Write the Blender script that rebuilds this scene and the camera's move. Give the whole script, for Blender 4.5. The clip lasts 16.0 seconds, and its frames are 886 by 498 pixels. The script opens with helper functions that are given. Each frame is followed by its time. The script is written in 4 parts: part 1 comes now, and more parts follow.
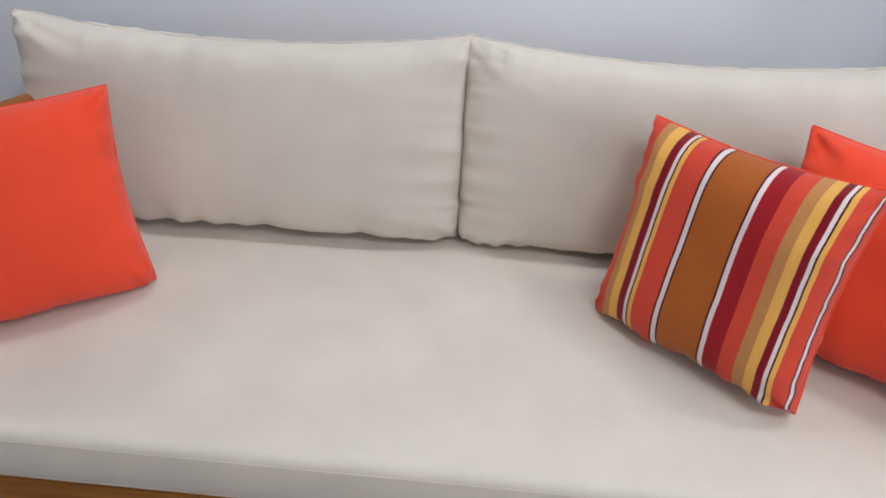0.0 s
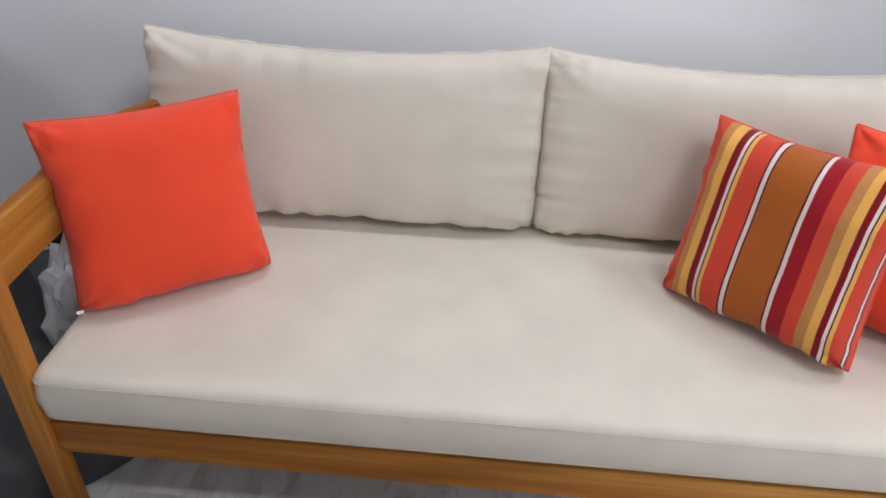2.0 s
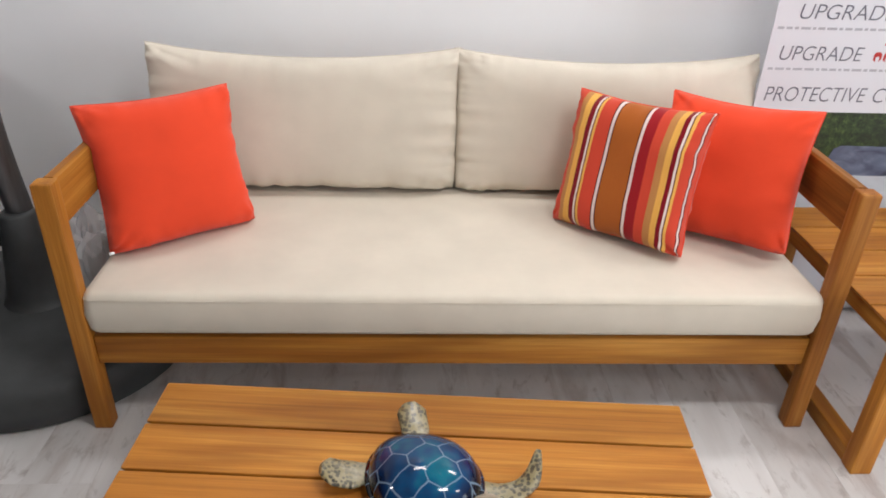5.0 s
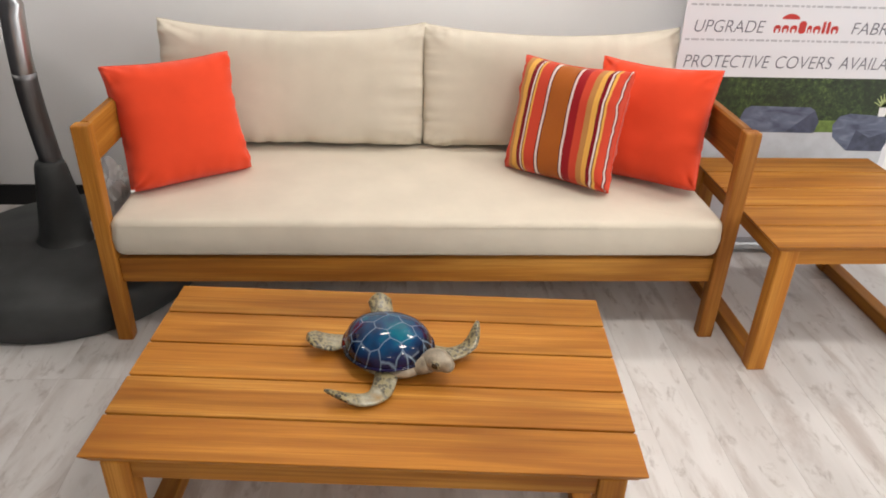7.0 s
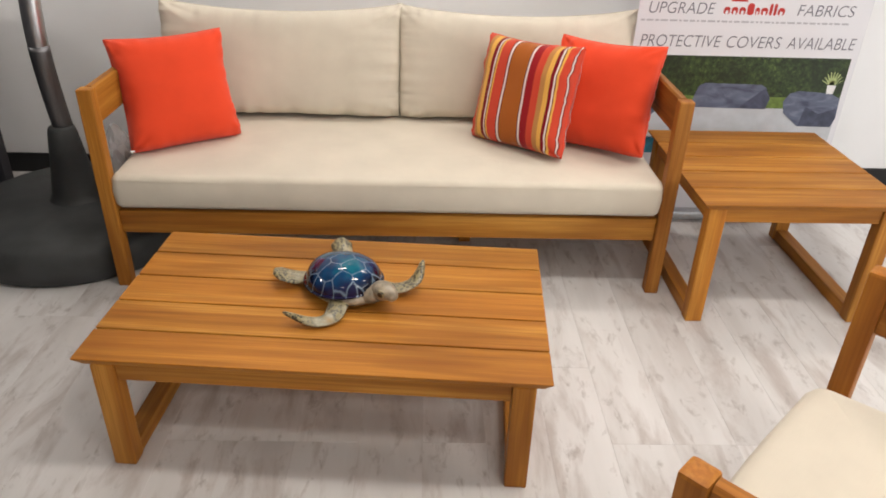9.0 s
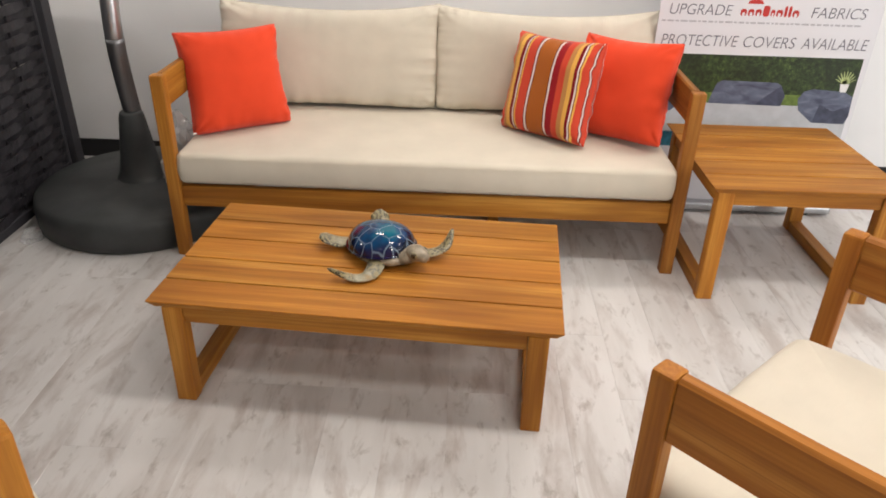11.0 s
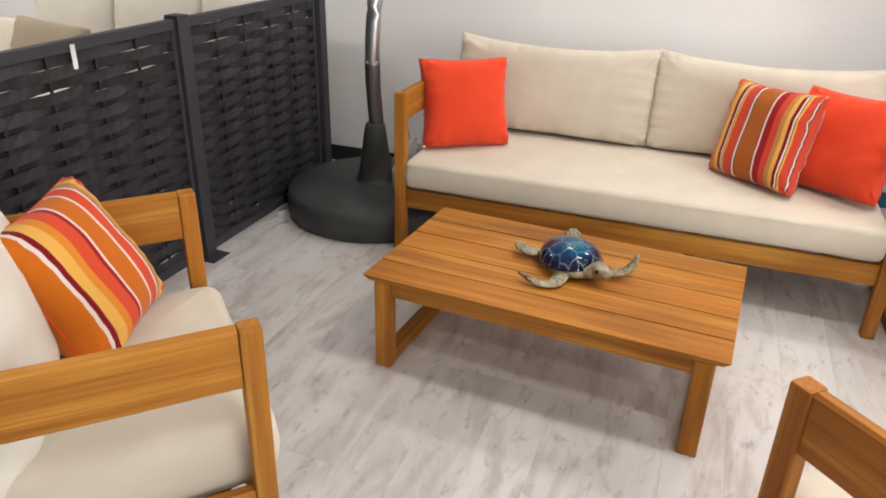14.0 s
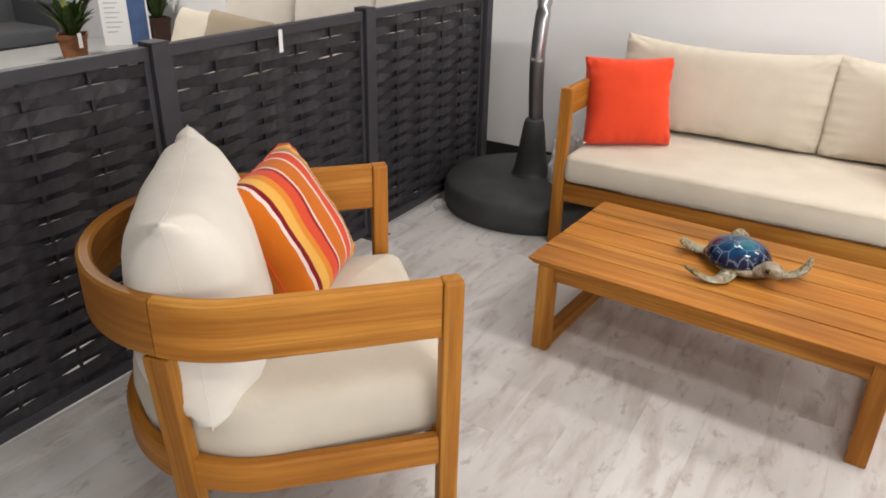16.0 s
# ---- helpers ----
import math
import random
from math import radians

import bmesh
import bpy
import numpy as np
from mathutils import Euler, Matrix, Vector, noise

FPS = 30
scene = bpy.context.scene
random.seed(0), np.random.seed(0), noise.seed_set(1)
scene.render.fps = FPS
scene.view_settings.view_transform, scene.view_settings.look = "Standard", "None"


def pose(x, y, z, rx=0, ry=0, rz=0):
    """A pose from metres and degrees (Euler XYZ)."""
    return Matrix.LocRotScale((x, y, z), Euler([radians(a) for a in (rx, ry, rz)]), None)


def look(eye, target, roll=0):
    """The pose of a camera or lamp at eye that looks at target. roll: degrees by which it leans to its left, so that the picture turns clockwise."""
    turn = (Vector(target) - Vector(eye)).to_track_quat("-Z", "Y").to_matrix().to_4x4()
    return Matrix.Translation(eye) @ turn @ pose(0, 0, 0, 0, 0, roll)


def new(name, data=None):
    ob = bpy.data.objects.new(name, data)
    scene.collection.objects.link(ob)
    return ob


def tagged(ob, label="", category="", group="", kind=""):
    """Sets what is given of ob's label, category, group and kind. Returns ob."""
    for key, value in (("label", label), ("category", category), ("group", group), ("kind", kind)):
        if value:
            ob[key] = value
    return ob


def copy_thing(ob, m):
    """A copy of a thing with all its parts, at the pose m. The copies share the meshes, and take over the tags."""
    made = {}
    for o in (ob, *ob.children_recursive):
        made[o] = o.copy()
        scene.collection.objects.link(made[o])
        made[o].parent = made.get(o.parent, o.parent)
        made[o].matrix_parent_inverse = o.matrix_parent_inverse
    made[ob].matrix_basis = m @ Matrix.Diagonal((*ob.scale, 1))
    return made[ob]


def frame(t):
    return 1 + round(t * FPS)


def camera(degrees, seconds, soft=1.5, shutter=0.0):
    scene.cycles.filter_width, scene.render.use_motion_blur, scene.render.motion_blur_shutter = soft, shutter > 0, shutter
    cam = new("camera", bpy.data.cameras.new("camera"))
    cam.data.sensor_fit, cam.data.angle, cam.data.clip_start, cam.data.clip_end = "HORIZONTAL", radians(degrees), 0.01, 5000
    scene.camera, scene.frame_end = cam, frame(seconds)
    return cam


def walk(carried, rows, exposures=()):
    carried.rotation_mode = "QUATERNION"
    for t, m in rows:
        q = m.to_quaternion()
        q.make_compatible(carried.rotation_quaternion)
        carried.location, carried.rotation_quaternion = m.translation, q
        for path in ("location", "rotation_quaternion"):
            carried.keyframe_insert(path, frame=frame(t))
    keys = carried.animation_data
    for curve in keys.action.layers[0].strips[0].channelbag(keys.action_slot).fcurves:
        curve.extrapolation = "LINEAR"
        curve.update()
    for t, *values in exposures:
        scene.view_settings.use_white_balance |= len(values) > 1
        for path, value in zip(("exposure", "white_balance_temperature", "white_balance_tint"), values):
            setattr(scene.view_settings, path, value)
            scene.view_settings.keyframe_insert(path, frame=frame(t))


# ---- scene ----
cam = camera(63.1, 16.0, soft=1.8)
METRES, EYE, TILT, LEAN, TURN = 8.0, 1.5, 0.0, 0.0, 6.6
PATH = [
    (0, (0.009, -0.084, 1.435), (-0.116, 1.543, 0.279), 1.8),
    (0.5, (0.005, -0.149, 1.45), (-0.126, 1.485, 0.305), 1.6),
    (1, (-0.053, -0.168, 1.466), (-0.182, 1.47, 0.325), 1.6),
    (1.5, (-0.115, -0.195, 1.475), (-0.238, 1.452, 0.347), 1.8),
    (2, (-0.185, -0.305, 1.482), (-0.3, 1.35, 0.365), 1.9),
    (2.5, (-0.199, -0.426, 1.492), (-0.277, 1.235, 0.382), 1.6),
    (3, (-0.204, -0.526, 1.503), (-0.212, 1.149, 0.411), 1.5),
    (3.2, (-0.197, -0.564, 1.524), (-0.189, 1.11, 0.43), 1.3),
    (5.3, (-0.209, -1.012, 1.497), (-0.119, 0.736, 0.53), 1.9),
    (5.5, (-0.206, -1.064, 1.497), (-0.116, 0.684, 0.531), 1.8),
    (6, (-0.199, -1.208, 1.481), (-0.1, 0.539, 0.512), 2.0),
    (6.5, (-0.172, -1.33, 1.484), (-0.067, 0.417, 0.517), 1.9),
    (7, (-0.144, -1.409, 1.507), (-0.032, 0.337, 0.538), 1.9),
    (7.5, (-0.099, -1.48, 1.512), (0.019, 0.263, 0.539), 2.0),
    (8, (-0.022, -1.558, 1.508), (0.103, 0.183, 0.531), 2.0),
    (8.5, (0.027, -1.639, 1.506), (0.142, 0.102, 0.527), 2.0),
    (9, (0.054, -1.707, 1.513), (0.104, 0.036, 0.533), 1.7),
    (9.2, (0.053, -1.729, 1.524), (0.074, 0.014, 0.544), 1.7),
    (11.5, (0.1, -2.048, 1.519), (0.009, -0.288, 0.573), 1.5),
    (12, (0.143, -2.097, 1.53), (-0.038, -0.336, 0.599), 1.6),
    (12.5, (0.18, -2.127, 1.53), (-0.104, -0.371, 0.617), 1.6),
    (13, (0.189, -2.159, 1.536), (-0.199, -0.414, 0.639), 1.7),
    (13.5, (0.191, -2.195, 1.535), (-0.308, -0.471, 0.653), 1.6),
    (14, (0.177, -2.233, 1.535), (-0.435, -0.54, 0.665), 1.6),
    (14.5, (0.159, -2.264, 1.531), (-0.575, -0.614, 0.672), 1.5),
    (15, (0.135, -2.321, 1.524), (-0.698, -0.715, 0.671), 1.5),
    (15.5, (0.108, -2.386, 1.51), (-0.781, -0.81, 0.657), 1.4),
    (16, (0.079, -2.421, 1.49), (-0.831, -0.859, 0.635), 1.4),
]
EXPOSURES = [(0.0, -0.38, 5750, 10), (1.5, -0.36, 5800, 10), (3.0, -0.20, 6050, 10), (5.5, -0.07, 6500, 10), (7.0, -0.08, 6900, 10), (9.0, -0.12, 6950, 10),
             (12.5, -0.06, 6950, 10), (14.0, -0.03, 6900, 10), (16.0, 0.05, 6800, 10)]
walk(cam, [(t, look(eye, target, roll)) for t, eye, target, roll in PATH], EXPOSURES)

# ---- world, lamps ----
world = bpy.data.worlds.new("world")
scene.world = world
world.use_nodes = True
world.node_tree.nodes["Background"].inputs["Color"].default_value = (0.9, 0.94, 1.0, 1)
world.node_tree.nodes["Background"].inputs["Strength"].default_value = 0.045


def panel_lamp(x, y, power, sx=0.6, sy=0.22, z=2.72, colour=(1.0, 0.97, 0.94)):
    data = bpy.data.lights.new("ceiling_lamp", "AREA")
    data.shape, data.size, data.size_y, data.energy, data.color = "RECTANGLE", sx, sy, power, colour
    ob = new("ceiling_lamp", data)
    ob.matrix_world = pose(x, y, z)
    return ob


for lx, ly, lp in ((-0.7, 1.30, 12.5), (1.2, 1.30, 15.5), (0.6, -0.35, 25), (1.0, -1.75, 14), (2.2, -0.4, 10), (2.0, -2.9, 20), (-0.9, -3.0, 10), (-4.4, 0.2, 52), (-5.4, -2.4, 5)):
    panel_lamp(lx, ly, lp)

# daylight through the shop window in the east wall
day = bpy.data.lights.new("window_daylight", "AREA")
day.shape, day.size, day.size_y, day.energy, day.color = "RECTANGLE", 3.8, 1.9, 130, (0.93, 0.97, 1.0)
new("window_daylight", day).matrix_world = look((4.60, -2.6, 1.45), (0.0, -2.6, 1.45))

# ---- materials ----


class Nodes:
    """A node material with a Principled shader and a few short calls."""

    def __init__(self, name, rough=0.6, spec=0.4, metal=0.0):
        self.mat = bpy.data.materials.new(name)
        self.mat.use_nodes = True
        self.tree = self.mat.node_tree
        self.shader = self.tree.nodes["Principled BSDF"]
        self.put("Roughness", rough)
        self.put("Specular IOR Level", spec)
        self.put("Metallic", metal)

    def put(self, socket, value):
        if hasattr(value, "is_output"):
            self.tree.links.new(value, self.shader.inputs[socket])
        else:
            self.shader.inputs[socket].default_value = value

    def node(self, kind, **inputs):
        n = self.tree.nodes.new(kind)
        for key, value in inputs.items():
            socket = n.inputs[key.replace("_", " ")]
            if hasattr(value, "is_output"):
                self.tree.links.new(value, socket)
            else:
                socket.default_value = value
        return n

    def coords(self, scale=(1, 1, 1), which="Object"):
        tc = self.tree.nodes.new("ShaderNodeTexCoord")
        m = self.node("ShaderNodeMapping", Vector=tc.outputs[which])
        m.inputs["Scale"].default_value = scale
        return m.outputs["Vector"]

    def attr(self, name, scale=(1, 1, 1)):
        a = self.tree.nodes.new("ShaderNodeAttribute")
        a.attribute_name = name
        m = self.node("ShaderNodeMapping", Vector=a.outputs["Vector"])
        m.inputs["Scale"].default_value = scale
        return m.outputs["Vector"]

    def noise(self, vec, scale=5.0, detail=4.0, rough=0.55, distort=0.0):
        return self.node("ShaderNodeTexNoise", Vector=vec, Scale=scale, Detail=detail, Roughness=rough, Distortion=distort).outputs["Fac"]

    def ramp(self, fac, stops, mode="LINEAR"):
        n = self.node("ShaderNodeValToRGB", Fac=fac)
        r = n.color_ramp
        r.interpolation = mode
        while len(r.elements) < len(stops):
            r.elements.new(0.5)
        for e, (p, c) in zip(r.elements, stops):
            e.position, e.color = p, (*c, 1)
        return n.outputs["Color"]

    def mix(self, fac, a, b, blend="MIX"):
        n = self.tree.nodes.new("ShaderNodeMix")
        n.data_type, n.blend_type = "RGBA", blend
        for i, v in ((0, fac), (6, a), (7, b)):
            if hasattr(v, "is_output"):
                self.tree.links.new(v, n.inputs[i])
            else:
                n.inputs[i].default_value = v if i == 0 else (*v, 1)
        return n.outputs[2]

    def math(self, op, a, b=0.0):
        n = self.tree.nodes.new("ShaderNodeMath")
        n.operation = op
        for i, v in enumerate((a, b)):
            if hasattr(v, "is_output"):
                self.tree.links.new(v, n.inputs[i])
            else:
                n.inputs[i].default_value = v
        return n.outputs[0]

    def random(self):
        return self.tree.nodes.new("ShaderNodeObjectInfo").outputs["Random"]

    def bump(self, height, strength=0.2, distance=0.002):
        n = self.node("ShaderNodeBump", Height=height, Strength=strength, Distance=distance)
        self.put("Normal", n.outputs["Normal"])


def plain(name, colour, rough=0.6, metal=0.0, spec=0.4, vary=0.06, scale=9.0, grain=180.0, relief=0.12):
    n = Nodes(name, rough, spec, metal)
    v = n.coords()
    lo = tuple(c * (1 - vary) for c in colour)
    hi = tuple(min(1, c * (1 + vary)) for c in colour)
    n.put("Base Color", n.ramp(n.noise(v, scale), [(0.3, lo), (0.7, hi)]))
    n.bump(n.noise(v, grain, 2), relief, 0.001)
    return n.mat


def teak(name, tint=(1, 1, 1)):
    n = Nodes(name, 0.5, 0.24)
    rnd = n.random()
    shift = n.node("ShaderNodeCombineXYZ", X=n.math("MULTIPLY", rnd, 37.0), Y=n.math("MULTIPLY", rnd, 11.0), Z=0.0).outputs[0]
    add = n.tree.nodes.new("ShaderNodeVectorMath")
    add.operation = "ADD"
    n.tree.links.new(n.attr("grain"), add.inputs[0])
    n.tree.links.new(shift, add.inputs[1])
    vec = add.outputs[0]

    def stretched(sx, sy, sz):
        m = n.node("ShaderNodeMapping", Vector=vec)
        m.inputs["Scale"].default_value = (sx, sy, sz)
        return m.outputs["Vector"]

    broad = n.noise(stretched(0.8, 17, 17), 1.0, 5, 0.6, 0.45)
    fine = n.noise(stretched(5, 190, 190), 1.0, 3, 0.6)
    streak = n.noise(stretched(1.0, 66, 66), 1.0, 4, 0.65, 0.5)
    rings = n.node("ShaderNodeTexWave", Vector=stretched(0.10, 10, 10), Scale=3.2, Distortion=4.0, Detail=2.0)
    rings.inputs["Detail Scale"].default_value = 0.45
    t = lambda r, g, b: (r * tint[0], g * tint[1], b * tint[2])
    base = n.ramp(broad, [(0.33, t(0.350, 0.124, 0.016)), (0.5, t(0.455, 0.182, 0.026)), (0.68, t(0.600, 0.285, 0.055))])
    lines = n.ramp(rings.outputs["Fac"], [(0.0, (0.46, 0.36, 0.26)), (0.22, (0.90, 0.88, 0.84)), (1.0, (1.08, 1.08, 1.08))])
    c = n.mix(0.42, base, lines, "MULTIPLY")
    c = n.mix(n.math("MULTIPLY", n.ramp(streak, [(0.50, (0, 0, 0)), (0.66, (1, 1, 1))]), 0.42), c, t(0.21, 0.074, 0.011))
    c = n.mix(n.math("MULTIPLY", n.ramp(fine, [(0.40, (0, 0, 0)), (0.66, (1, 1, 1))]), 0.34), c, t(0.23, 0.082, 0.013))
    mottle = n.math("MULTIPLY", n.noise(stretched(1.3, 12, 12), 1.0, 4, 0.6, 0.5), 0.40)
    bright = n.node("ShaderNodeHueSaturation", Color=c, Value=n.math("ADD", n.math("ADD", n.math("MULTIPLY", rnd, 0.34), mottle), 0.60))
    n.put("Base Color", bright.outputs["Color"])
    n.put("Roughness", n.math("ADD", n.math("MULTIPLY", fine, 0.22), 0.40))
    n.bump(fine, 0.12, 0.0008)
    return n.mat


def cloth(name, colour, weave=900.0, vary=0.05, rough=0.92, sheen=0.15):
    n = Nodes(name, rough, 0.12)
    v = n.coords()
    lo, hi = tuple(c * (1 - vary) for c in colour), tuple(min(1, c * (1 + vary)) for c in colour)
    big = n.ramp(n.noise(v, 6, 3), [(0.3, lo), (0.7, hi)])
    wx = n.node("ShaderNodeTexWave", Vector=n.coords((1, 0.2, 0.2)), Scale=weave / 6.28, Distortion=0.6)
    wz = n.node("ShaderNodeTexWave", Vector=n.coords((0.1, 1, 1)), Scale=weave / 6.28, Distortion=0.6)
    wz.bands_direction = "Z"
    threads = n.math("MULTIPLY", wx.outputs["Fac"], wz.outputs["Fac"])
    slub = n.noise(n.coords((30, 260, 260)), 1.0, 2)
    c = n.mix(n.math("MULTIPLY", slub, 0.12), big, tuple(x * 0.72 for x in colour))
    n.put("Base Color", c)
    n.put("Sheen Weight", sheen)
    n.bump(n.math("ADD", threads, n.math("MULTIPLY", n.noise(v, 70, 4), 1.2)), 0.10, 0.0012)
    return n.mat


CORAL, TAN, GOLD, MAROON = (0.62, 0.066, 0.034), (0.50, 0.23, 0.075), (0.78, 0.42, 0.09), (0.20, 0.006, 0.014)
PALE, RUST, INK = (0.78, 0.65, 0.61), (0.40, 0.11, 0.018), (0.05, 0.006, 0.01)
CRIMSON = (0.32, 0.011, 0.017)
STRIPES = [(0.0, PALE), (0.003, CORAL), (0.088, TAN), (0.13, GOLD), (0.182, MAROON), (0.219, PALE), (0.238, INK), (0.244, GOLD), (0.262, CORAL),
           (0.367, INK), (0.373, PALE), (0.393, INK), (0.399, RUST), (0.585, INK), (0.590, PALE), (0.610, CRIMSON), (0.682, CORAL), (0.748, TAN),
           (0.793, GOLD), (0.838, MAROON), (0.868, PALE), (0.886, INK), (0.892, GOLD), (0.912, CORAL), (0.972, INK), (0.976, PALE), (0.984, INK), (0.987, CORAL)]


def striped(name, stops):
    n = Nodes(name, 0.9, 0.12)
    u = n.node("ShaderNodeSeparateXYZ", Vector=n.attr("grain")).outputs["X"]
    wob = n.math("MULTIPLY", n.math("SUBTRACT", n.noise(n.coords(), 14, 2), 0.5), 0.006)
    c = n.ramp(n.math("ADD", u, wob), stops, "CONSTANT")
    slub = n.noise(n.coords((220, 220, 40)), 1.0, 2)
    n.put("Base Color", n.mix(n.math("MULTIPLY", slub, 0.14), c, (0.12, 0.02, 0.01)))
    n.put("Sheen Weight", 0.12)
    n.bump(n.noise(n.coords(), 420, 2), 0.12, 0.001)
    return n.mat


def whitewashed(name):
    n = Nodes(name, 0.42, 0.4)
    rnd = n.random()
    off = n.node("ShaderNodeCombineXYZ", X=n.math("MULTIPLY", rnd, 53.0), Y=n.math("MULTIPLY", rnd, 29.0), Z=0.0).outputs[0]
    add = n.tree.nodes.new("ShaderNodeVectorMath")
    add.operation = "ADD"
    n.tree.links.new(n.coords(), add.inputs[0])
    n.tree.links.new(off, add.inputs[1])

    def stretched(sx, sy):
        m = n.node("ShaderNodeMapping", Vector=add.outputs[0])
        m.inputs["Scale"].default_value = (sx, sy, 1)
        return m.outputs["Vector"]

    fine = n.noise(stretched(70, 5), 1.0, 4, 0.6)
    patch = n.noise(stretched(5, 1.0), 1.0, 4, 0.55, 0.3)
    smear = n.noise(stretched(9, 2.4), 1.0, 6, 0.60, 0.5)
    spots = n.noise(stretched(20, 9), 1.0, 6, 0.68, 0.4)
    base = n.ramp(patch, [(0.28, (0.53, 0.50, 0.485)), (0.5, (0.645, 0.625, 0.615)), (0.75, (0.725, 0.71, 0.705))])
    dirt = n.ramp(smear, [(0.50, (0, 0, 0)), (0.66, (1, 1, 1))])
    c = n.mix(n.math("MULTIPLY", dirt, 0.60), base, (0.36, 0.30, 0.275))
    c = n.mix(n.math("MULTIPLY", n.ramp(spots, [(0.555, (0, 0, 0)), (0.70, (1, 1, 1))]), 0.62), c, (0.27, 0.225, 0.205))
    c = n.mix(n.math("MULTIPLY", fine, 0.12), c, (0.36, 0.33, 0.31))
    hsv = n.node("ShaderNodeHueSaturation", Color=c, Value=n.math("ADD", n.math("MULTIPLY", rnd, 0.10), 0.95))
    n.put("Base Color", hsv.outputs["Color"])
    n.put("Roughness", n.math("ADD", n.math("MULTIPLY", fine, 0.2), 0.3))
    n.bump(fine, 0.08, 0.0008)
    return n.mat


def shell_glaze(name):
    """Blue glaze with pale lines between the scutes of a turtle's shell."""
    n = Nodes(name, 0.09, 0.32)
    n.put("Coat Weight", 0.10)
    n.put("Coat Roughness", 0.03)
    v = n.coords()
    wob = n.node("ShaderNodeTexNoise", Vector=v, Scale=22.0, Detail=2.0).outputs["Color"]
    shaken = n.mix(0.010, v, wob, "ADD")
    flat = n.node("ShaderNodeMapping", Vector=shaken)
    flat.inputs["Scale"].default_value = (1, 1, 0)
    first, second = 9.0, 9.0
    centres = [(0.105 - 0.052 * k, 0.0) for k in range(5)]
    for s in (-1, 1):
        centres += [(0.076 - 0.052 * k, s * 0.060) for k in range(4)]
        centres += [(0.134 * math.cos(a), s * 0.113 * math.sin(a)) for a in (0.2 + 0.30 * k for k in range(10))]
    for x, y in centres:
        d = n.tree.nodes.new("ShaderNodeVectorMath")
        d.operation = "DISTANCE"
        n.tree.links.new(flat.outputs["Vector"], d.inputs[0])
        d.inputs[1].default_value = (x + 0.005, y + 0.005, 0)
        d = d.outputs["Value"]
        second = n.math("MINIMUM", n.math("MAXIMUM", d, first), second)
        first = n.math("MINIMUM", first, d)
    gap = n.math("SUBTRACT", second, first)
    sep = n.node("ShaderNodeSeparateXYZ", Vector=v)
    hue = n.math("ADD", n.math("MULTIPLY", sep.outputs["Z"], 9.0), n.math("MULTIPLY", n.math("SUBTRACT", n.noise(v, 12, 2), 0.5), 1.0))
    glaze = n.ramp(hue, [(0.36, (0.001, 0.002, 0.006)), (0.54, (0.002, 0.006, 0.026)), (0.68, (0.004, 0.020, 0.070)), (0.82, (0.002, 0.045, 0.125)), (1.0, (0.003, 0.120, 0.180))])
    glaze = n.mix(n.math("MULTIPLY", n.ramp(n.noise(v, 8, 2), [(0.52, (0, 0, 0)), (0.66, (1, 1, 1))]), 0.5), glaze, (0.022, 0.008, 0.055))
    line = n.ramp(gap, [(0.0012, (1, 1, 1)), (0.0034, (0, 0, 0))])
    n.put("Base Color", n.mix(n.math("MULTIPLY", line, 0.62), glaze, (0.26, 0.36, 0.46)))
    return n.mat


def turtle_skin(name):
    n = Nodes(name, 0.30, 0.5)
    v = n.coords()
    cells = n.node("ShaderNodeTexVoronoi", Vector=v, Scale=120.0)
    spots = n.ramp(cells.outputs["Distance"], [(0.40, (0.014, 0.010, 0.005)), (0.58, (0.26, 0.21, 0.10))])
    sep = n.node("ShaderNodeSeparateXYZ", Vector=v)
    upper = n.ramp(n.math("ADD", n.math("MULTIPLY", sep.outputs["Z"], 10.0), n.noise(v, 30, 3)), [(0.58, (0, 0, 0)), (0.78, (1, 1, 1))])
    pale = n.ramp(n.noise(v, 18, 3), [(0.35, (0.52, 0.46, 0.34)), (0.54, (0.32, 0.30, 0.22)), (0.70, (0.28, 0.17, 0.065))])
    n.put("Base Color", n.mix(n.math("MULTIPLY", upper, n.math("MULTIPLY", n.noise(v, 26, 2), 1.5)), pale, spots))
    n.bump(cells.outputs["Distance"], 0.15, 0.001)
    return n.mat


def brushed(name, colour=(0.55, 0.56, 0.58), rough=0.28):
    n = Nodes(name, rough, 0.5, 1.0)
    n.put("Base Color", n.ramp(n.noise(n.coords((40, 40, 2)), 3), [(0.3, tuple(c * 0.85 for c in colour)), (0.7, colour)]))
    return n.mat


def hedge_print(name):
    n = Nodes(name, 0.45, 0.4)
    v = n.coords()
    leaves = n.noise(v, 60, 6, 0.75)
    broad = n.noise(v, 11, 3)
    c = n.ramp(leaves, [(0.35, (0.008, 0.016, 0.006)), (0.52, (0.03, 0.055, 0.015)), (0.68, (0.10, 0.16, 0.04)), (0.8, (0.30, 0.33, 0.16))])
    n.put("Base Color", n.mix(n.ramp(broad, [(0.4, (0, 0, 0)), (0.65, (0.7, 0.7, 0.7))]), c, (0.012, 0.02, 0.008)))
    return n.mat


def cover_print(name):
    n = Nodes(name, 0.5, 0.4)
    folds = n.noise(n.coords((10, 1, 26)), 1.0, 3, 0.5, 1.0)
    n.put("Base Color", n.ramp(folds, [(0.3, (0.055, 0.065, 0.11)), (0.55, (0.12, 0.14, 0.21)), (0.75, (0.20, 0.225, 0.30))]))
    return n.mat


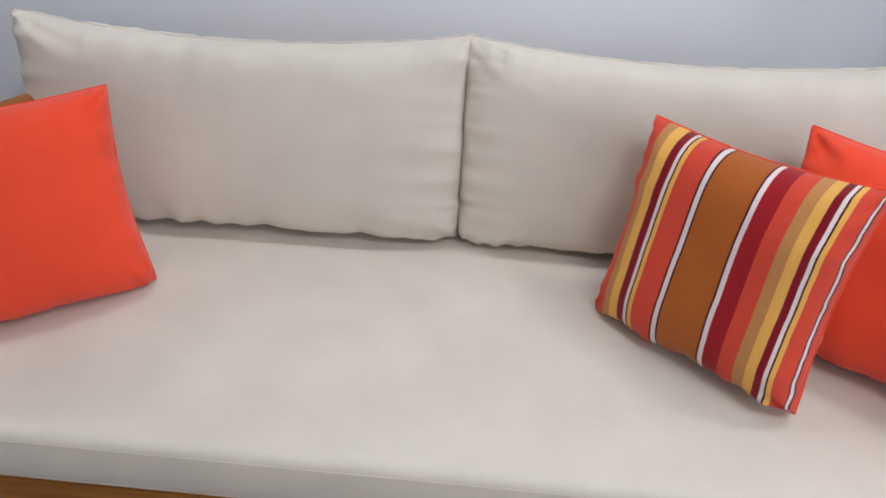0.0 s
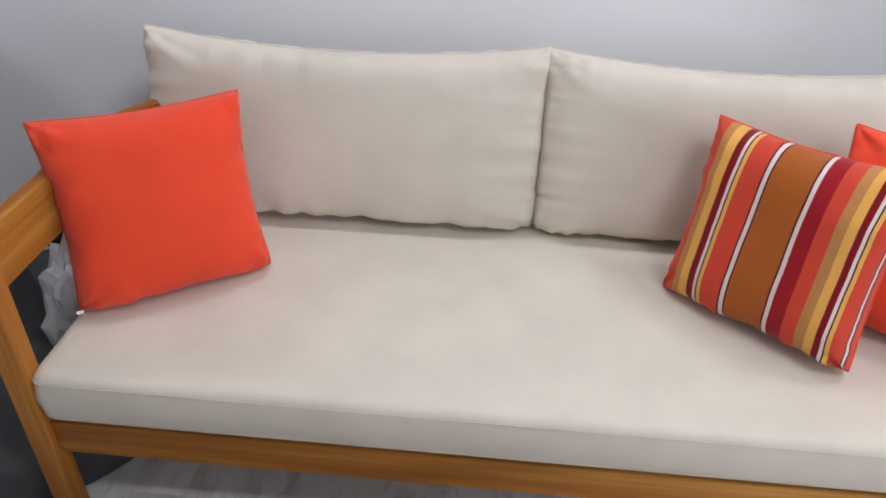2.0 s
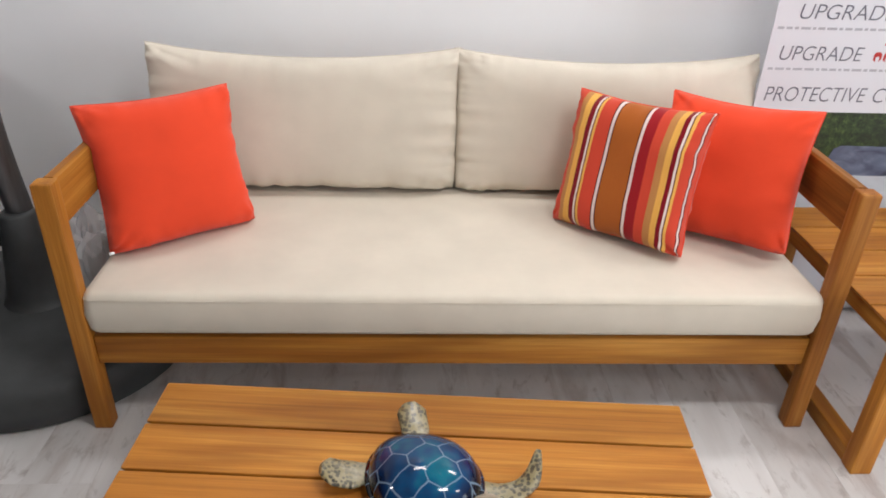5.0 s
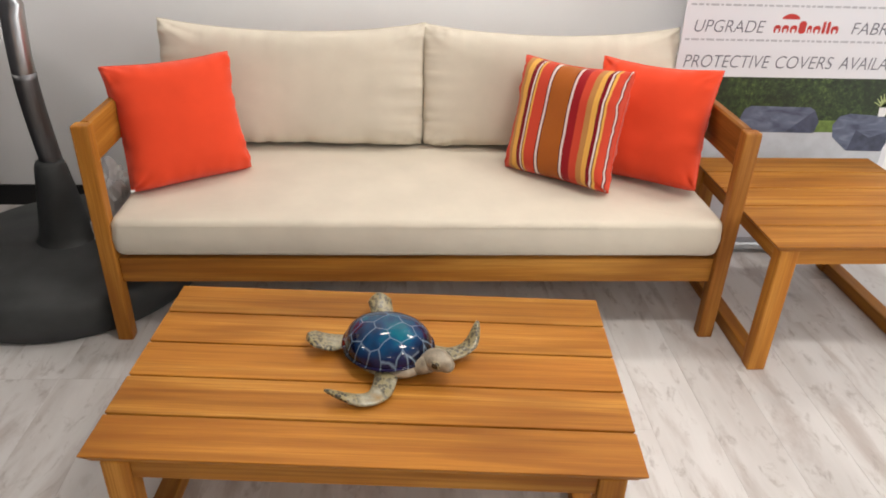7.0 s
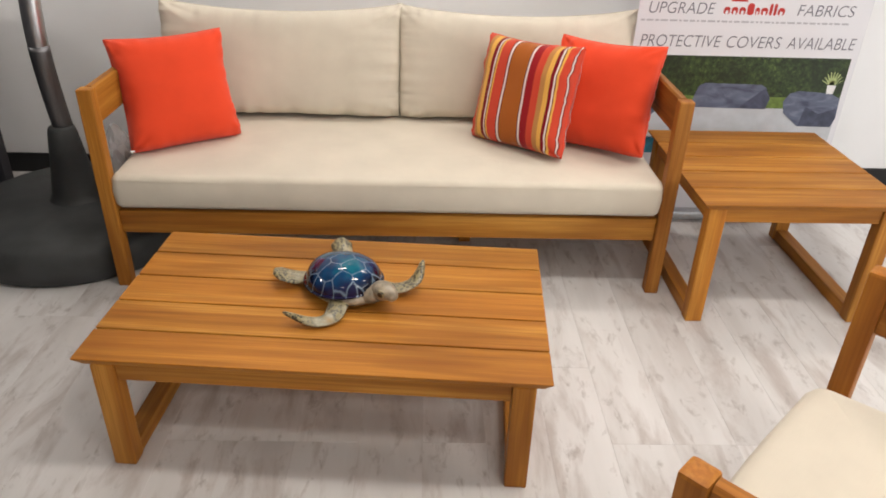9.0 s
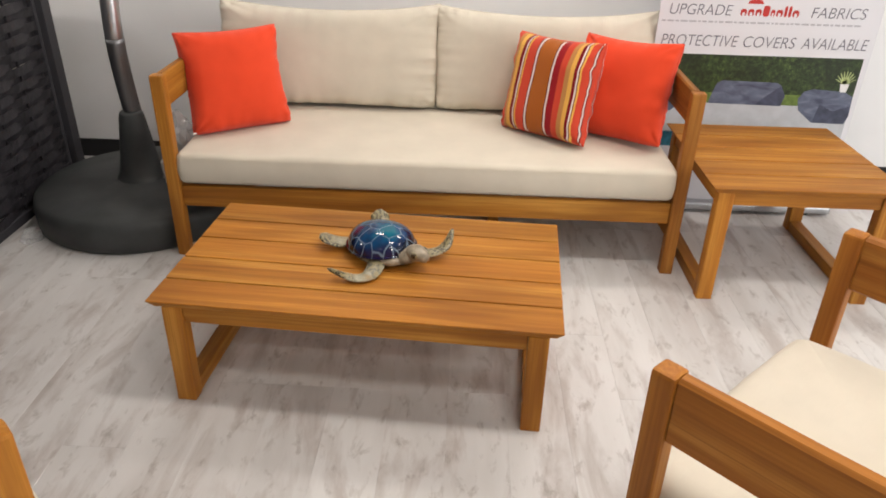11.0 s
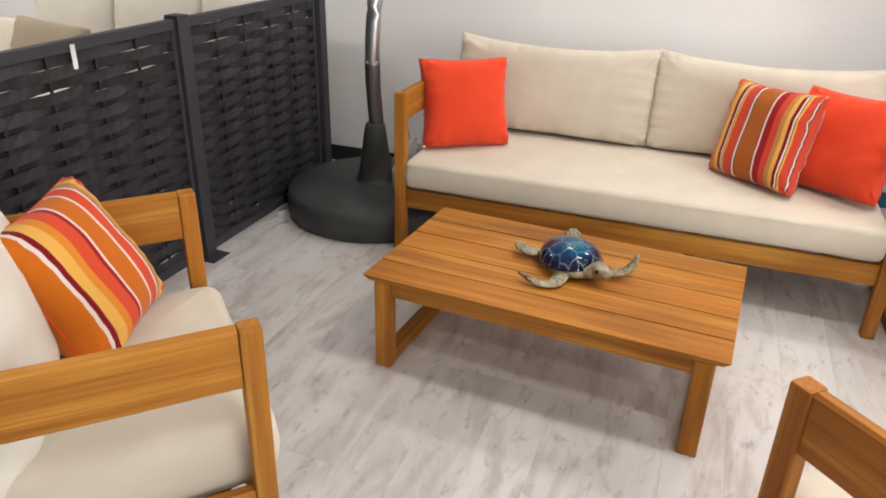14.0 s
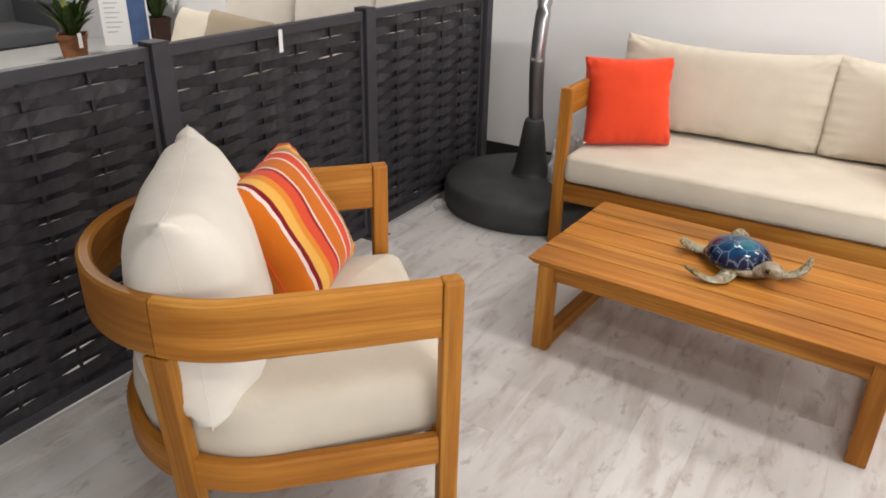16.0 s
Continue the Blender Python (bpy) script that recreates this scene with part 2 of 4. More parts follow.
TEAK = teak("teak")
# browner teak that carries the right chair's shade in its tint
SHADED_BROWN_TEAK = teak("shaded_brown_teak", (0.80, 0.74, 0.75))
# darker timber, with the shade on the sofa's right end put into the tint
SHADED_DARK_TEAK = teak("shaded_dark_teak", (0.66, 0.60, 0.66))
CREAM = cloth("cream_canvas", (0.64, 0.58, 0.485))
PALE_CREAM = cloth("pale_cream_canvas", (0.71, 0.665, 0.60))
CREAM_SEAM = cloth("cream_piping", (0.62, 0.56, 0.465))
ORANGE = cloth("orange_canvas", (0.77, 0.069, 0.026))
STRIPED = striped("striped_canvas", STRIPES)
# the striped canvas mirrored, the stronger light on it put into brighter stripe colours
AMBER, BURNT, SCARLET = (0.72, 0.25, 0.03), (0.60, 0.15, 0.013), (0.68, 0.075, 0.03)
STRIPED_LIT = striped("lit_striped_canvas", [
    (0.0, BURNT), (0.105, PALE), (0.13, MAROON), (0.17, GOLD), (0.265, AMBER), (0.33, SCARLET), (0.44, CRIMSON), (0.47, PALE), (0.49, BURNT), (0.66, PALE), (0.68, SCARLET),
    (0.785, PALE), (0.805, INK), (0.815, TAN), (0.86, GOLD), (0.90, CORAL), (0.96, MAROON), (0.975, CORAL)])
WHITE_WALL = plain("wall_paint", (0.88, 0.88, 0.895), 0.7, vary=0.02, scale=2.0, grain=240, relief=0.06)
# added grey for the unseen walls, to weaken bounced light from south and west
LOW_BOUNCE_WALL = plain("low_bounce_wall_grey", (0.36, 0.36, 0.37), 0.75, vary=0.04, scale=2.0)
CEILING = plain("ceiling_paint", (0.66, 0.66, 0.66), 0.85, vary=0.02)
BLACK_TRIM = plain("black_trim", (0.012, 0.012, 0.013), 0.6)
PLANK = whitewashed("whitewashed_plank")
GAP = plain("joint_shadow", (0.54, 0.52, 0.505), 0.8)
RESIN = plain("charcoal_resin", (0.048, 0.051, 0.052), 0.55, vary=0.25, scale=7, grain=320, relief=0.35)
STEEL = brushed("brushed_steel")
WEAVE = plain("woven_resin", (0.028, 0.026, 0.031), 0.45, vary=0.4, scale=30, grain=200, relief=0.6)
WEAVE_FRAME = plain("woven_frame", (0.040, 0.039, 0.046), 0.55, vary=0.08)
PALE_SKIN = plain("pale_ceramic_skin", (0.30, 0.25, 0.185), 0.35, vary=0.45, scale=40, grain=260, relief=0.2)
SHELL, SKIN = shell_glaze("blue_glaze"), turtle_skin("speckled_skin")
EYE_BLACK = plain("dark_eye", (0.05, 0.03, 0.015), 0.1)
VINYL = plain("banner_vinyl", (0.74, 0.74, 0.79), 0.5, vary=0.015, scale=3)
INK_GREY = plain("grey_ink", (0.15, 0.15, 0.19), 0.55)
INK_PALE = plain("pale_grey_ink", (0.46, 0.46, 0.51), 0.55)
INK_RED = plain("red_ink", (0.52, 0.035, 0.03), 0.55)
HEDGE, COVER = hedge_print("hedge_print"), cover_print("cover_print")
COVER_DARK = plain("cover_print_side", (0.06, 0.07, 0.115), 0.5, vary=0.35, scale=26)
PAVING_INK = plain("pale_paving_print", (0.52, 0.54, 0.58), 0.5, vary=0.08, scale=18)
LAWN_INK = plain("lawn_print", (0.13, 0.20, 0.045), 0.5, vary=0.3, scale=40)
TEAL_INK = plain("teal_print", (0.02, 0.16, 0.24), 0.5, vary=0.5, scale=30)
YUCCA_INK = plain("yucca_print", (0.42, 0.50, 0.22), 0.5, vary=0.3, scale=60)
PAPER = plain("white_paper", (0.8, 0.8, 0.8), 0.6, vary=0.02)
LEAF = plain("leaf_green", (0.06, 0.11, 0.025), 0.45, vary=0.5, scale=14)
YELLOW_LEAF = plain("yellow_green_leaf", (0.22, 0.24, 0.05), 0.45, vary=0.4, scale=14)
RED_LEAF = plain("red_bract", (0.42, 0.01, 0.03), 0.45, vary=0.2)
CLAY = plain("glazed_clay", (0.24, 0.09, 0.035), 0.35, vary=0.35, scale=16)
DARK_WOOD = plain("dark_wood", (0.05, 0.02, 0.012), 0.5, vary=0.3)
GREY_WICKER = plain("grey_wicker", (0.10, 0.105, 0.115), 0.7, vary=0.2, scale=60)
GREY_CLOTH = cloth("grey_canvas", (0.115, 0.12, 0.13))
TAN_CLOTH = cloth("tan_canvas", (0.36, 0.30, 0.22))
STONE = plain("pale_stone", (0.40, 0.40, 0.39), 0.4, vary=0.06)
BLUE_INK = plain("blue_print", (0.06, 0.11, 0.24), 0.5, vary=0.2)


def film_plastic():
    n = Nodes("clear_plastic_film", 0.12, 0.6)
    n.put("Base Color", (0.95, 0.95, 0.96, 1))
    n.put("Alpha", 0.42)
    n.bump(n.noise(n.coords(), 30, 3), 0.4, 0.01)
    return n.mat


FILM = film_plastic()

# ---- mesh tools ----


def part(name, bm, material, parent=None, label="", smooth=False):
    """Links a bmesh as one mesh object under its thing."""
    me = bpy.data.meshes.new(name)
    bm.to_mesh(me)
    bm.free()
    for m in material if isinstance(material, (list, tuple)) else (material,):
        me.materials.append(m)
    if smooth:
        me.shade_smooth()
        if smooth == "by angle":
            me.set_sharp_from_angle(angle=radians(32))
    ob = new(name, me)
    ob.parent = parent
    if label:
        ob["label"] = label
    return ob


def thing(name, m, label, category, group="", kind=""):
    ob = new(name)
    ob.empty_display_size = 0.1
    ob.matrix_basis = m
    return tagged(ob, label, category, group, kind)


def box(lo, hi, bevel=0.004, axis=None, segments=2):
    """A bevelled box between two corners; axis: the way its grain runs."""
    bm = bmesh.new()
    bmesh.ops.create_cube(bm, size=1)
    lo, hi = Vector(lo), Vector(hi)
    for v in bm.verts:
        v.co = Vector([lo[i] + (v.co[i] + 0.5) * (hi[i] - lo[i]) for i in range(3)])
    if bevel:
        bmesh.ops.bevel(bm, geom=bm.edges[:], offset=bevel, segments=segments, affect="EDGES", profile=0.6)
    if axis is not None:
        lay = bm.verts.layers.float_vector.new("grain")
        for v in bm.verts:
            v[lay] = (v.co[axis], v.co[(axis + 1) % 3], v.co[(axis + 2) % 3])
    return bm


def wood(name, lo, hi, axis, parent, bevel=0.004, material=None):
    return part(name, box(lo, hi, bevel, axis), material or TEAK, parent)


def sweep(path, z0, z1, thick, chamfer=0.006):
    """An upright board that follows a plan path, with softened edges and its grain along it."""
    bm = bmesh.new()
    lay = bm.verts.layers.float_vector.new("grain")
    h, c = thick / 2, chamfer
    section = [(-h, z0 + c), (-h + c, z0), (h - c, z0), (h, z0 + c), (h, z1 - c), (h - c, z1), (-h + c, z1), (-h, z1 - c)]
    rings, run = [], 0.0
    for i, p in enumerate(path):
        a, b = Vector(path[max(i - 1, 0)]), Vector(path[min(i + 1, len(path) - 1)])
        d = (b - a).normalized()
        side = Vector((d.y, -d.x))
        if i:
            run += (Vector(p) - Vector(path[i - 1])).length
        ring = []
        for s, z in section:
            v = bm.verts.new((p[0] + side.x * s, p[1] + side.y * s, z))
            v[lay] = (run, s, z)
            ring.append(v)
        rings.append(ring)
    for r, q in zip(rings, rings[1:]):
        for k in range(8):
            bm.faces.new((r[k], r[(k + 1) % 8], q[(k + 1) % 8], q[k]))
    bm.faces.new(rings[0][::-1])
    bm.faces.new(rings[-1])
    bmesh.ops.recalc_face_normals(bm, faces=bm.faces)
    return bm


def slab(outline, z0, z1, r=0.03, crown=0.012, lumps=0.003, seed=0.0):
    """A padded cushion over a plan outline (anticlockwise), with rounded rims and a crowned top."""
    bm = bmesh.new()
    n = len(outline)
    pts = [Vector((*p, 0)) for p in outline]
    mid = sum(pts, Vector()) / n
    normal = []
    for i in range(n):
        d = (pts[(i + 1) % n] - pts[i - 1]).normalized()
        normal.append(Vector((d.y, -d.x, 0)))
    steps = [(-0.5, z0, 0)] + [(-r * (1 - math.sin(a)), z0 + r * (1 - math.cos(a)), 1) for a in (0.5, 1.0, 1.57)]
    steps += [(0.006, (z0 + z1) / 2, 1)] + [(-r * (1 - math.cos(a)), z1 - r * (1 - math.sin(a)), 1) for a in (0.0, 0.4, 0.8, 1.2, 1.57)]
    rings = []

    def ring(place, rim=True):
        out = []
        for i in range(n):
            p = place(i)
            k = noise.noise(Vector((p.x * 5 + seed, p.y * 5, p.z * 9))) + 0.5 * noise.noise(Vector((p.x * 16, p.y * 16 + seed, p.z * 16)))
            side = lumps * k if rim else 0.0
            out.append(bm.verts.new(p + Vector((normal[i].x * side, normal[i].y * side, k * lumps))))
        rings.append(out)

    ring(lambda i: mid.lerp(pts[i], 0.5) + Vector((0, 0, z0)))
    for o, z, on in steps[1:]:
        ring(lambda i: pts[i] + normal[i] * o + Vector((0, 0, z)))
    for f in (0.95, 0.89, 0.82, 0.74, 0.66, 0.57, 0.48, 0.39, 0.30, 0.21, 0.12, 0.05):
        ring(lambda i: mid.lerp(pts[i] - normal[i] * r, f) + Vector((0, 0, z1 + crown * (1 - f ** 2.5))), False)
    for a, b in zip(rings, rings[1:]):
        for i in range(n):
            bm.faces.new((a[i], a[(i + 1) % n], b[(i + 1) % n], b[i]))
    bm.faces.new(rings[0][::-1])
    bm.faces.new(rings[-1])
    bmesh.ops.recalc_face_normals(bm, faces=bm.faces)
    return bm


def pillow_mesh(w, h, t, cx=0.05, cz=0.05, full=0.42, wrinkle=0.006, seed=0.0, n=40, sag=0.0, top=0.03, foot=0.045, heavy=0.0, soft_lumps=0.7, radial=1.0, ends=1.0, rest=1.0):
    """A filled cover of two sheets sewn along the rim: x across, z up, y through. cx, cz: how far the sides draw in between the corners."""
    bm = bmesh.new()
    lay = bm.verts.layers.float_vector.new("grain")
    sheets = {}
    for side in (1, -1):
        for i in range(n + 1):
            for j in range(n + 1):
                rim = i in (0, n) or j in (0, n)
                if rim and side == -1:
                    sheets[side, i, j] = sheets[1, i, j]
                    continue
                u, v = math.sin((2 * i / n - 1) * 1.4) / math.sin(1.4), math.sin((2 * j / n - 1) * 1.4) / math.sin(1.4)
                x = w / 2 * u * (1 - cx * (1 - v * v) * abs(u) ** 3)
                z = h / 2 * v * (1 - cz * (1 if v > 0 else rest) * (1 - u * u) * abs(v) ** 3)
                pull = (abs(u * v)) ** 7 * (top if v > 0 else foot) * min(w, h) / 2
                x -= pull * (1 if u > 0 else -1)
                z -= pull * (1 if v > 0 else -1)
                y = t / 2 * max(0, (1 - u ** 4) * (1 - v ** 4)) ** full * (1 - heavy * v)
                e = max(abs(u), abs(v))
                along = z if abs(u) > abs(v) else x
                k = noise.noise(Vector((along * 26 + seed, side * 3.1, seed + (3 if abs(u) > abs(v) else 7)))) * wrinkle * e ** 6 * 2.2 * (ends if abs(u) > abs(v) else 1.0)
                k += noise.noise(Vector((x * 7 + seed, z * 7, side * 4))) * wrinkle * soft_lumps
                k += noise.noise(Vector((x * 19 + seed, z * 19, side * 4 + seed))) * wrinkle * 0.3 * soft_lumps
                k += noise.noise(Vector((along * 62 + seed, side * 5.7, seed))) * wrinkle * e ** 18 * 1.6
                away, turn = math.hypot(1 - abs(u), 1 - abs(v)), math.atan2(1 - abs(v), 1 - abs(u) + 1e-6)
                fold = math.sin(turn * 7 + seed + 2.1 * (u > 0) + 4.3 * (v > 0) + 1.3 * side) + 0.6 * math.sin(turn * 13 + seed * 1.7)
                k += fold * wrinkle * 0.42 * radial * math.exp(-((away - 0.18) / 0.20) ** 2)
                y += k * min(1, 0.15 + y / 0.025)
                z -= sag * (1 - u * u) * max(0, v)
                vert = bm.verts.new((x, -side * y, z))
                vert[lay] = (0.5 + u / 2, v, 0)
                sheets[side, i, j] = vert
    for side in (1, -1):
        for i in range(n):
            for j in range(n):
                q = [sheets[side, i, j], sheets[side, i + 1, j], sheets[side, i + 1, j + 1], sheets[side, i, j + 1]]
                bm.faces.new(q if side == 1 else q[::-1])
    rim = [sheets[1, i, 0].co.copy() for i in range(n)] + [sheets[1, n, j].co.copy() for j in range(n)]
    rim += [sheets[1, i, n].co.copy() for i in range(n, 0, -1)] + [sheets[1, 0, j].co.copy() for j in range(n, 0, -1)]
    bmesh.ops.recalc_face_normals(bm, faces=bm.faces)
    return bm, rim


def tube(points, r, sides=8, closed=False, radii=None):
    bm = bmesh.new()
    pts = [Vector(p) for p in points]
    rings = []
    ref = Vector((0.13, 0.31, 0.94))
    for i, p in enumerate(pts):
        a = pts[i - 1] if i or closed else pts[0]
        b = pts[(i + 1) % len(pts)] if i + 1 < len(pts) or closed else pts[-1]
        d = (b - a).normalized()
        e = d.cross(ref).normalized() if abs(d.dot(ref)) < 0.97 else d.cross(Vector((1, 0, 0))).normalized()
        f = d.cross(e)
        q = radii[i] if radii else r
        rings.append([bm.verts.new(p + e * q * math.cos(k * math.tau / sides) + f * q * math.sin(k * math.tau / sides)) for k in range(sides)])
    pairs = list(zip(rings, rings[1:])) + ([(rings[-1], rings[0])] if closed else [])
    for a, b in pairs:
        for k in range(sides):
            bm.faces.new((a[k], a[(k + 1) % sides], b[(k + 1) % sides], b[k]))
    if not closed:
        bm.faces.new(rings[0][::-1])
        bm.faces.new(rings[-1])
    bmesh.ops.recalc_face_normals(bm, faces=bm.faces)
    return bm


def lathe(profile, sides=64):
    bm = bmesh.new()
    rings = [[bm.verts.new((r * math.cos(k * math.tau / sides), r * math.sin(k * math.tau / sides), z)) for k in range(sides)] for r, z in profile]
    for a, b in zip(rings, rings[1:]):
        for k in range(sides):
            bm.faces.new((a[k], a[(k + 1) % sides], b[(k + 1) % sides], b[k]))
    bm.faces.new(rings[0][::-1])
    bm.faces.new(rings[-1])
    bmesh.ops.recalc_face_normals(bm, faces=bm.faces)
    return bm


def stand(centre, across, up):
    """A pose whose x runs across, whose z runs up, as near as they allow."""
    x = Vector(across).normalized()
    z = (Vector(up) - x * Vector(up).dot(x)).normalized()
    y = z.cross(x)
    m = Matrix((x, y, z)).transposed().to_4x4()
    return Matrix.Translation(centre) @ m


def cushion(name, m, size, material, seam, label, group="", category="cushion", seam_r=0.0022, **shape):
    ob = thing(name, m, label, category, group)
    bm, rim = pillow_mesh(*size, **shape)
    part("cover", bm, material, ob, smooth=True)
    part("seam", tube(rim, seam_r, 6, True), seam, ob, smooth=True)
    return ob


# ---- room ----
def structure(name, lo, hi, material, label, category, bevel=0.0):
    return tagged(part(name, box(lo, hi, bevel), material), label, category, kind="structure")


WALL_Y = 1.735
structure("floor", (-8.2, -5.2, -0.10), (4.7, WALL_Y + 0.15, -0.006), GAP, "whitewashed grey wood-look plank floor", "floor")
structure("wall_north", (-8.2, WALL_Y, 0), (4.7, WALL_Y + 0.15, 2.8), WHITE_WALL, "plain white painted wall behind the sofa", "wall")
# unseen closing wall, kept grey so that it throws back less light
structure("wall_south", (-8.2, -5.2, 0), (4.7, -5.05, 2.8), LOW_BOUNCE_WALL, "unseen closing wall, grey to cut bounced light", "wall")
for nm, lo, hi in (("wall_east", (4.55, -5.05, 0), (4.7, -4.5, 2.8)), ("wall_east_pier", (4.55, -0.7, 0), (4.7, WALL_Y, 2.8)),
                   ("wall_east_sill", (4.55, -4.5, 0), (4.7, -0.7, 0.5)), ("wall_east_head", (4.55, -4.5, 2.4), (4.7, -0.7, 2.8))):
    structure(nm, lo, hi, WHITE_WALL, "plain white painted wall round the window opening", "wall")
# unseen as well, and grey for the same weaker bounce
structure("wall_west", (-8.2, -5.05, 0), (-8.05, WALL_Y, 2.8), LOW_BOUNCE_WALL, "unseen closing wall, grey to cut bounced light", "wall")
structure("ceiling", (-8.2, -5.2, 2.8), (4.7, WALL_Y + 0.15, 2.9), CEILING, "plain white ceiling", "ceiling")
structure("baseboard", (-8.05, WALL_Y - 0.012, 0), (4.55, WALL_Y, 0.10), BLACK_TRIM, "black vinyl cove base along the white wall", "baseboard", 0.002)

# ---- sofa ----
SX0, SX1, SY0, SY1 = -1.118, 0.966, 0.655, 1.50
ARM0, ARM1 = 0.635, 0.768


def arc(cx, cy, r, a0, a1, n=14, ry=None):
    return [(cx + r * math.cos(radians(a0 + (a1 - a0) * i / n)), cy + (ry or r) * math.sin(radians(a0 + (a1 - a0) * i / n))) for i in range(n + 1)]


def build_sofa():
    sofa = thing("sofa", pose(0, 0, 0), "teak outdoor sofa frame with curved arms by the white wall", "sofa")
    t, R = 0.032, 0.36
    for side, ex in ((-1, SX0), (1, SX1)):
        e = ex - side * 0.026
        # right arm and leg: darker boards, their shade included in the colour
        board = SHADED_DARK_TEAK if side > 0 else TEAK
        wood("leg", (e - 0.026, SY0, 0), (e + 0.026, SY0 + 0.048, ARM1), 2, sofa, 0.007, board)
        c = e - side * R
        ring = arc(c, SY1 - 0.02 - R, R, 180 if side < 0 else 0, 90)
        arm = [(e, SY0 + 0.0495), (e, 0.85), (e, 1.0)] + ring
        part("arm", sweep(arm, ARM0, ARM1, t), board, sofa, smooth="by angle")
        part("side_rail", sweep([(e, SY0 + 0.0495), (e, 1.0)] + ring, 0.250, 0.335, t), TEAK, sofa, smooth="by angle")
        lx, ly = c + side * R * math.cos(radians(42)), SY1 - 0.02 - R + R * math.sin(radians(42))
        wood("leg", (lx - 0.026, ly - 0.026, 0), (lx + 0.026, ly + 0.026, 0.249), 2, sofa, 0.005)
        wood("post", (lx - 0.024, ly - 0.024, 0.336), (lx + 0.024, ly + 0.024, ARM0 - 0.001), 2, sofa, 0.005)
    a, b = SX0 + 0.026 + R + 0.001, SX1 - 0.026 - R - 0.001
    yb = SY1 - 0.02
    part("back_rail", sweep([(a, yb), (b, yb)], ARM0, ARM1, t), TEAK, sofa, smooth="by angle")
    part("rear_rail", sweep([(a, yb), (b, yb)], 0.250, 0.335, t), TEAK, sofa, smooth="by angle")
    wood("front_rail", (SX0 + 0.053, SY0 + 0.016, 0.226), (SX1 - 0.053, SY0 + 0.044, 0.316), 0, sofa, 0.004)
    for k in range(9):
        y = 0.74 + k * 0.085
        inset = 0.06 + max(0, y - 1.12) * 0.7
        wood("seat_slat", (SX0 + inset, y, 0.306), (SX1 - inset, y + 0.055, 0.3255), 0, sofa, 0.003)
    wood("centre_leg", (0.20, 1.05, 0), (0.25, 1.10, 0.305), 2, sofa, 0.004)
    return sofa


build_sofa()


def plan_rect(x0, x1, y0, y1, rf, rb, n=10, m=24):
    """A plan outline, anticlockwise, with front corners of radius rf and rear corners of radius rb."""
    pts = []
    for cx, cy, r, a in ((x1 - rf, y0 + rf, rf, -90), (x1 - rb, y1 - rb, rb, 0), (x0 + rb, y1 - rb, rb, 90), (x0 + rf, y0 + rf, rf, 180)):
        pts += arc(cx, cy, r, a, a + 90, n)
    out = []
    for p, q in zip(pts, pts[1:] + pts[:1]):
        p, q = Vector(p), Vector(q)
        k = max(1, int((q - p).length / 0.035))
        out += [tuple(p.lerp(q, i / k)) for i in range(k)]
    return out


def seat_cushion(name, outline, z0, z1, parent_pose, label, crown, seed, seam_r=0.0010, rim=0.026):
    ob = thing(name, parent_pose, label, "cushion")
    part("cover", slab(outline, z0, z1, rim, crown, 0.0028, seed), CREAM, ob, smooth=True)
    for z in (z0 + 0.020, z1 - 0.018) if rim < 0.03 else (z0 + 0.012,):
        part("seam", tube([(x, y, z) for x, y in outline], seam_r, 6, True), CREAM_SEAM, ob, smooth=True)
    return ob


seat_cushion("seat_cushion", plan_rect(SX0 + 0.046, SX1 - 0.046, SY0 + 0.001, 1.45, 0.034, 0.30), 0.327, 0.458, pose(0, 0, 0),
             "long cream canvas seat cushion on the sofa frame", 0.010, 1.7)

# back cushions, leaning against the back rail
for cxm, seed, wide in ((-0.560, 2.3, 1.0), (0.430, 8.1, 1.0)):
    m = Matrix.Translation((cxm, 1.375, 0.690)) @ pose(0, 0, 0, -11, 0, 0)
    cushion("back_cushion", m, (wide, 0.47, 0.20), CREAM, CREAM_SEAM, "plump cream canvas back cushion leaning on the sofa back", "sofa back cushions",
            cx=0.004, cz=0.07, full=0.30, wrinkle=0.012, seed=seed, n=64, sag=0.020, top=-0.02, foot=0.05, soft_lumps=0.3, radial=0.5, ends=0.45)

# throw pillows on the sofa
left_pillow = cushion("throw_pillow", stand((-0.910, 1.023, 0.663), (0.36, 0.235, 0.0), (-0.04, 0.115, 0.37)), (0.435, 0.42, 0.19), ORANGE, ORANGE,
        "bright orange square throw pillow leaning on the sofa arm", "throw pillows", "pillow", cx=0.09, cz=0.07, full=0.47, seed=4.4, wrinkle=0.012, top=0.015, foot=0.03, rest=0.3)
striped_pillow = cushion("throw_pillow", stand((0.437, 1.025, 0.672), (0.317, -0.272, 0.018), (0.074, 0.090, 0.386)), (0.43, 0.42, 0.18), STRIPED, ORANGE,
        "striped orange, maroon, gold and white square throw pillow on the sofa", "throw pillows", "pillow", cx=0.085, cz=0.085, full=0.5, seed=9.2, wrinkle=0.012, top=0.015, foot=0.02, rest=0.5)
cushion("throw_pillow", stand((0.735, 1.025, 0.675), (0.324, -0.234, 0.016), (0.030, 0.125, 0.385)), (0.43, 0.42, 0.18), ORANGE, ORANGE,
        "bright orange square throw pillow tucked behind the striped pillow", "throw pillows", "pillow", cx=0.09, cz=0.09, full=0.5, seed=12.9, wrinkle=0.015, top=0.012, foot=0.035, rest=0.4)

part("care_label", box((-0.220, -0.024, -0.204), (-0.206, -0.022, -0.197), 0.0004), PAPER, left_pillow, "small white care label")
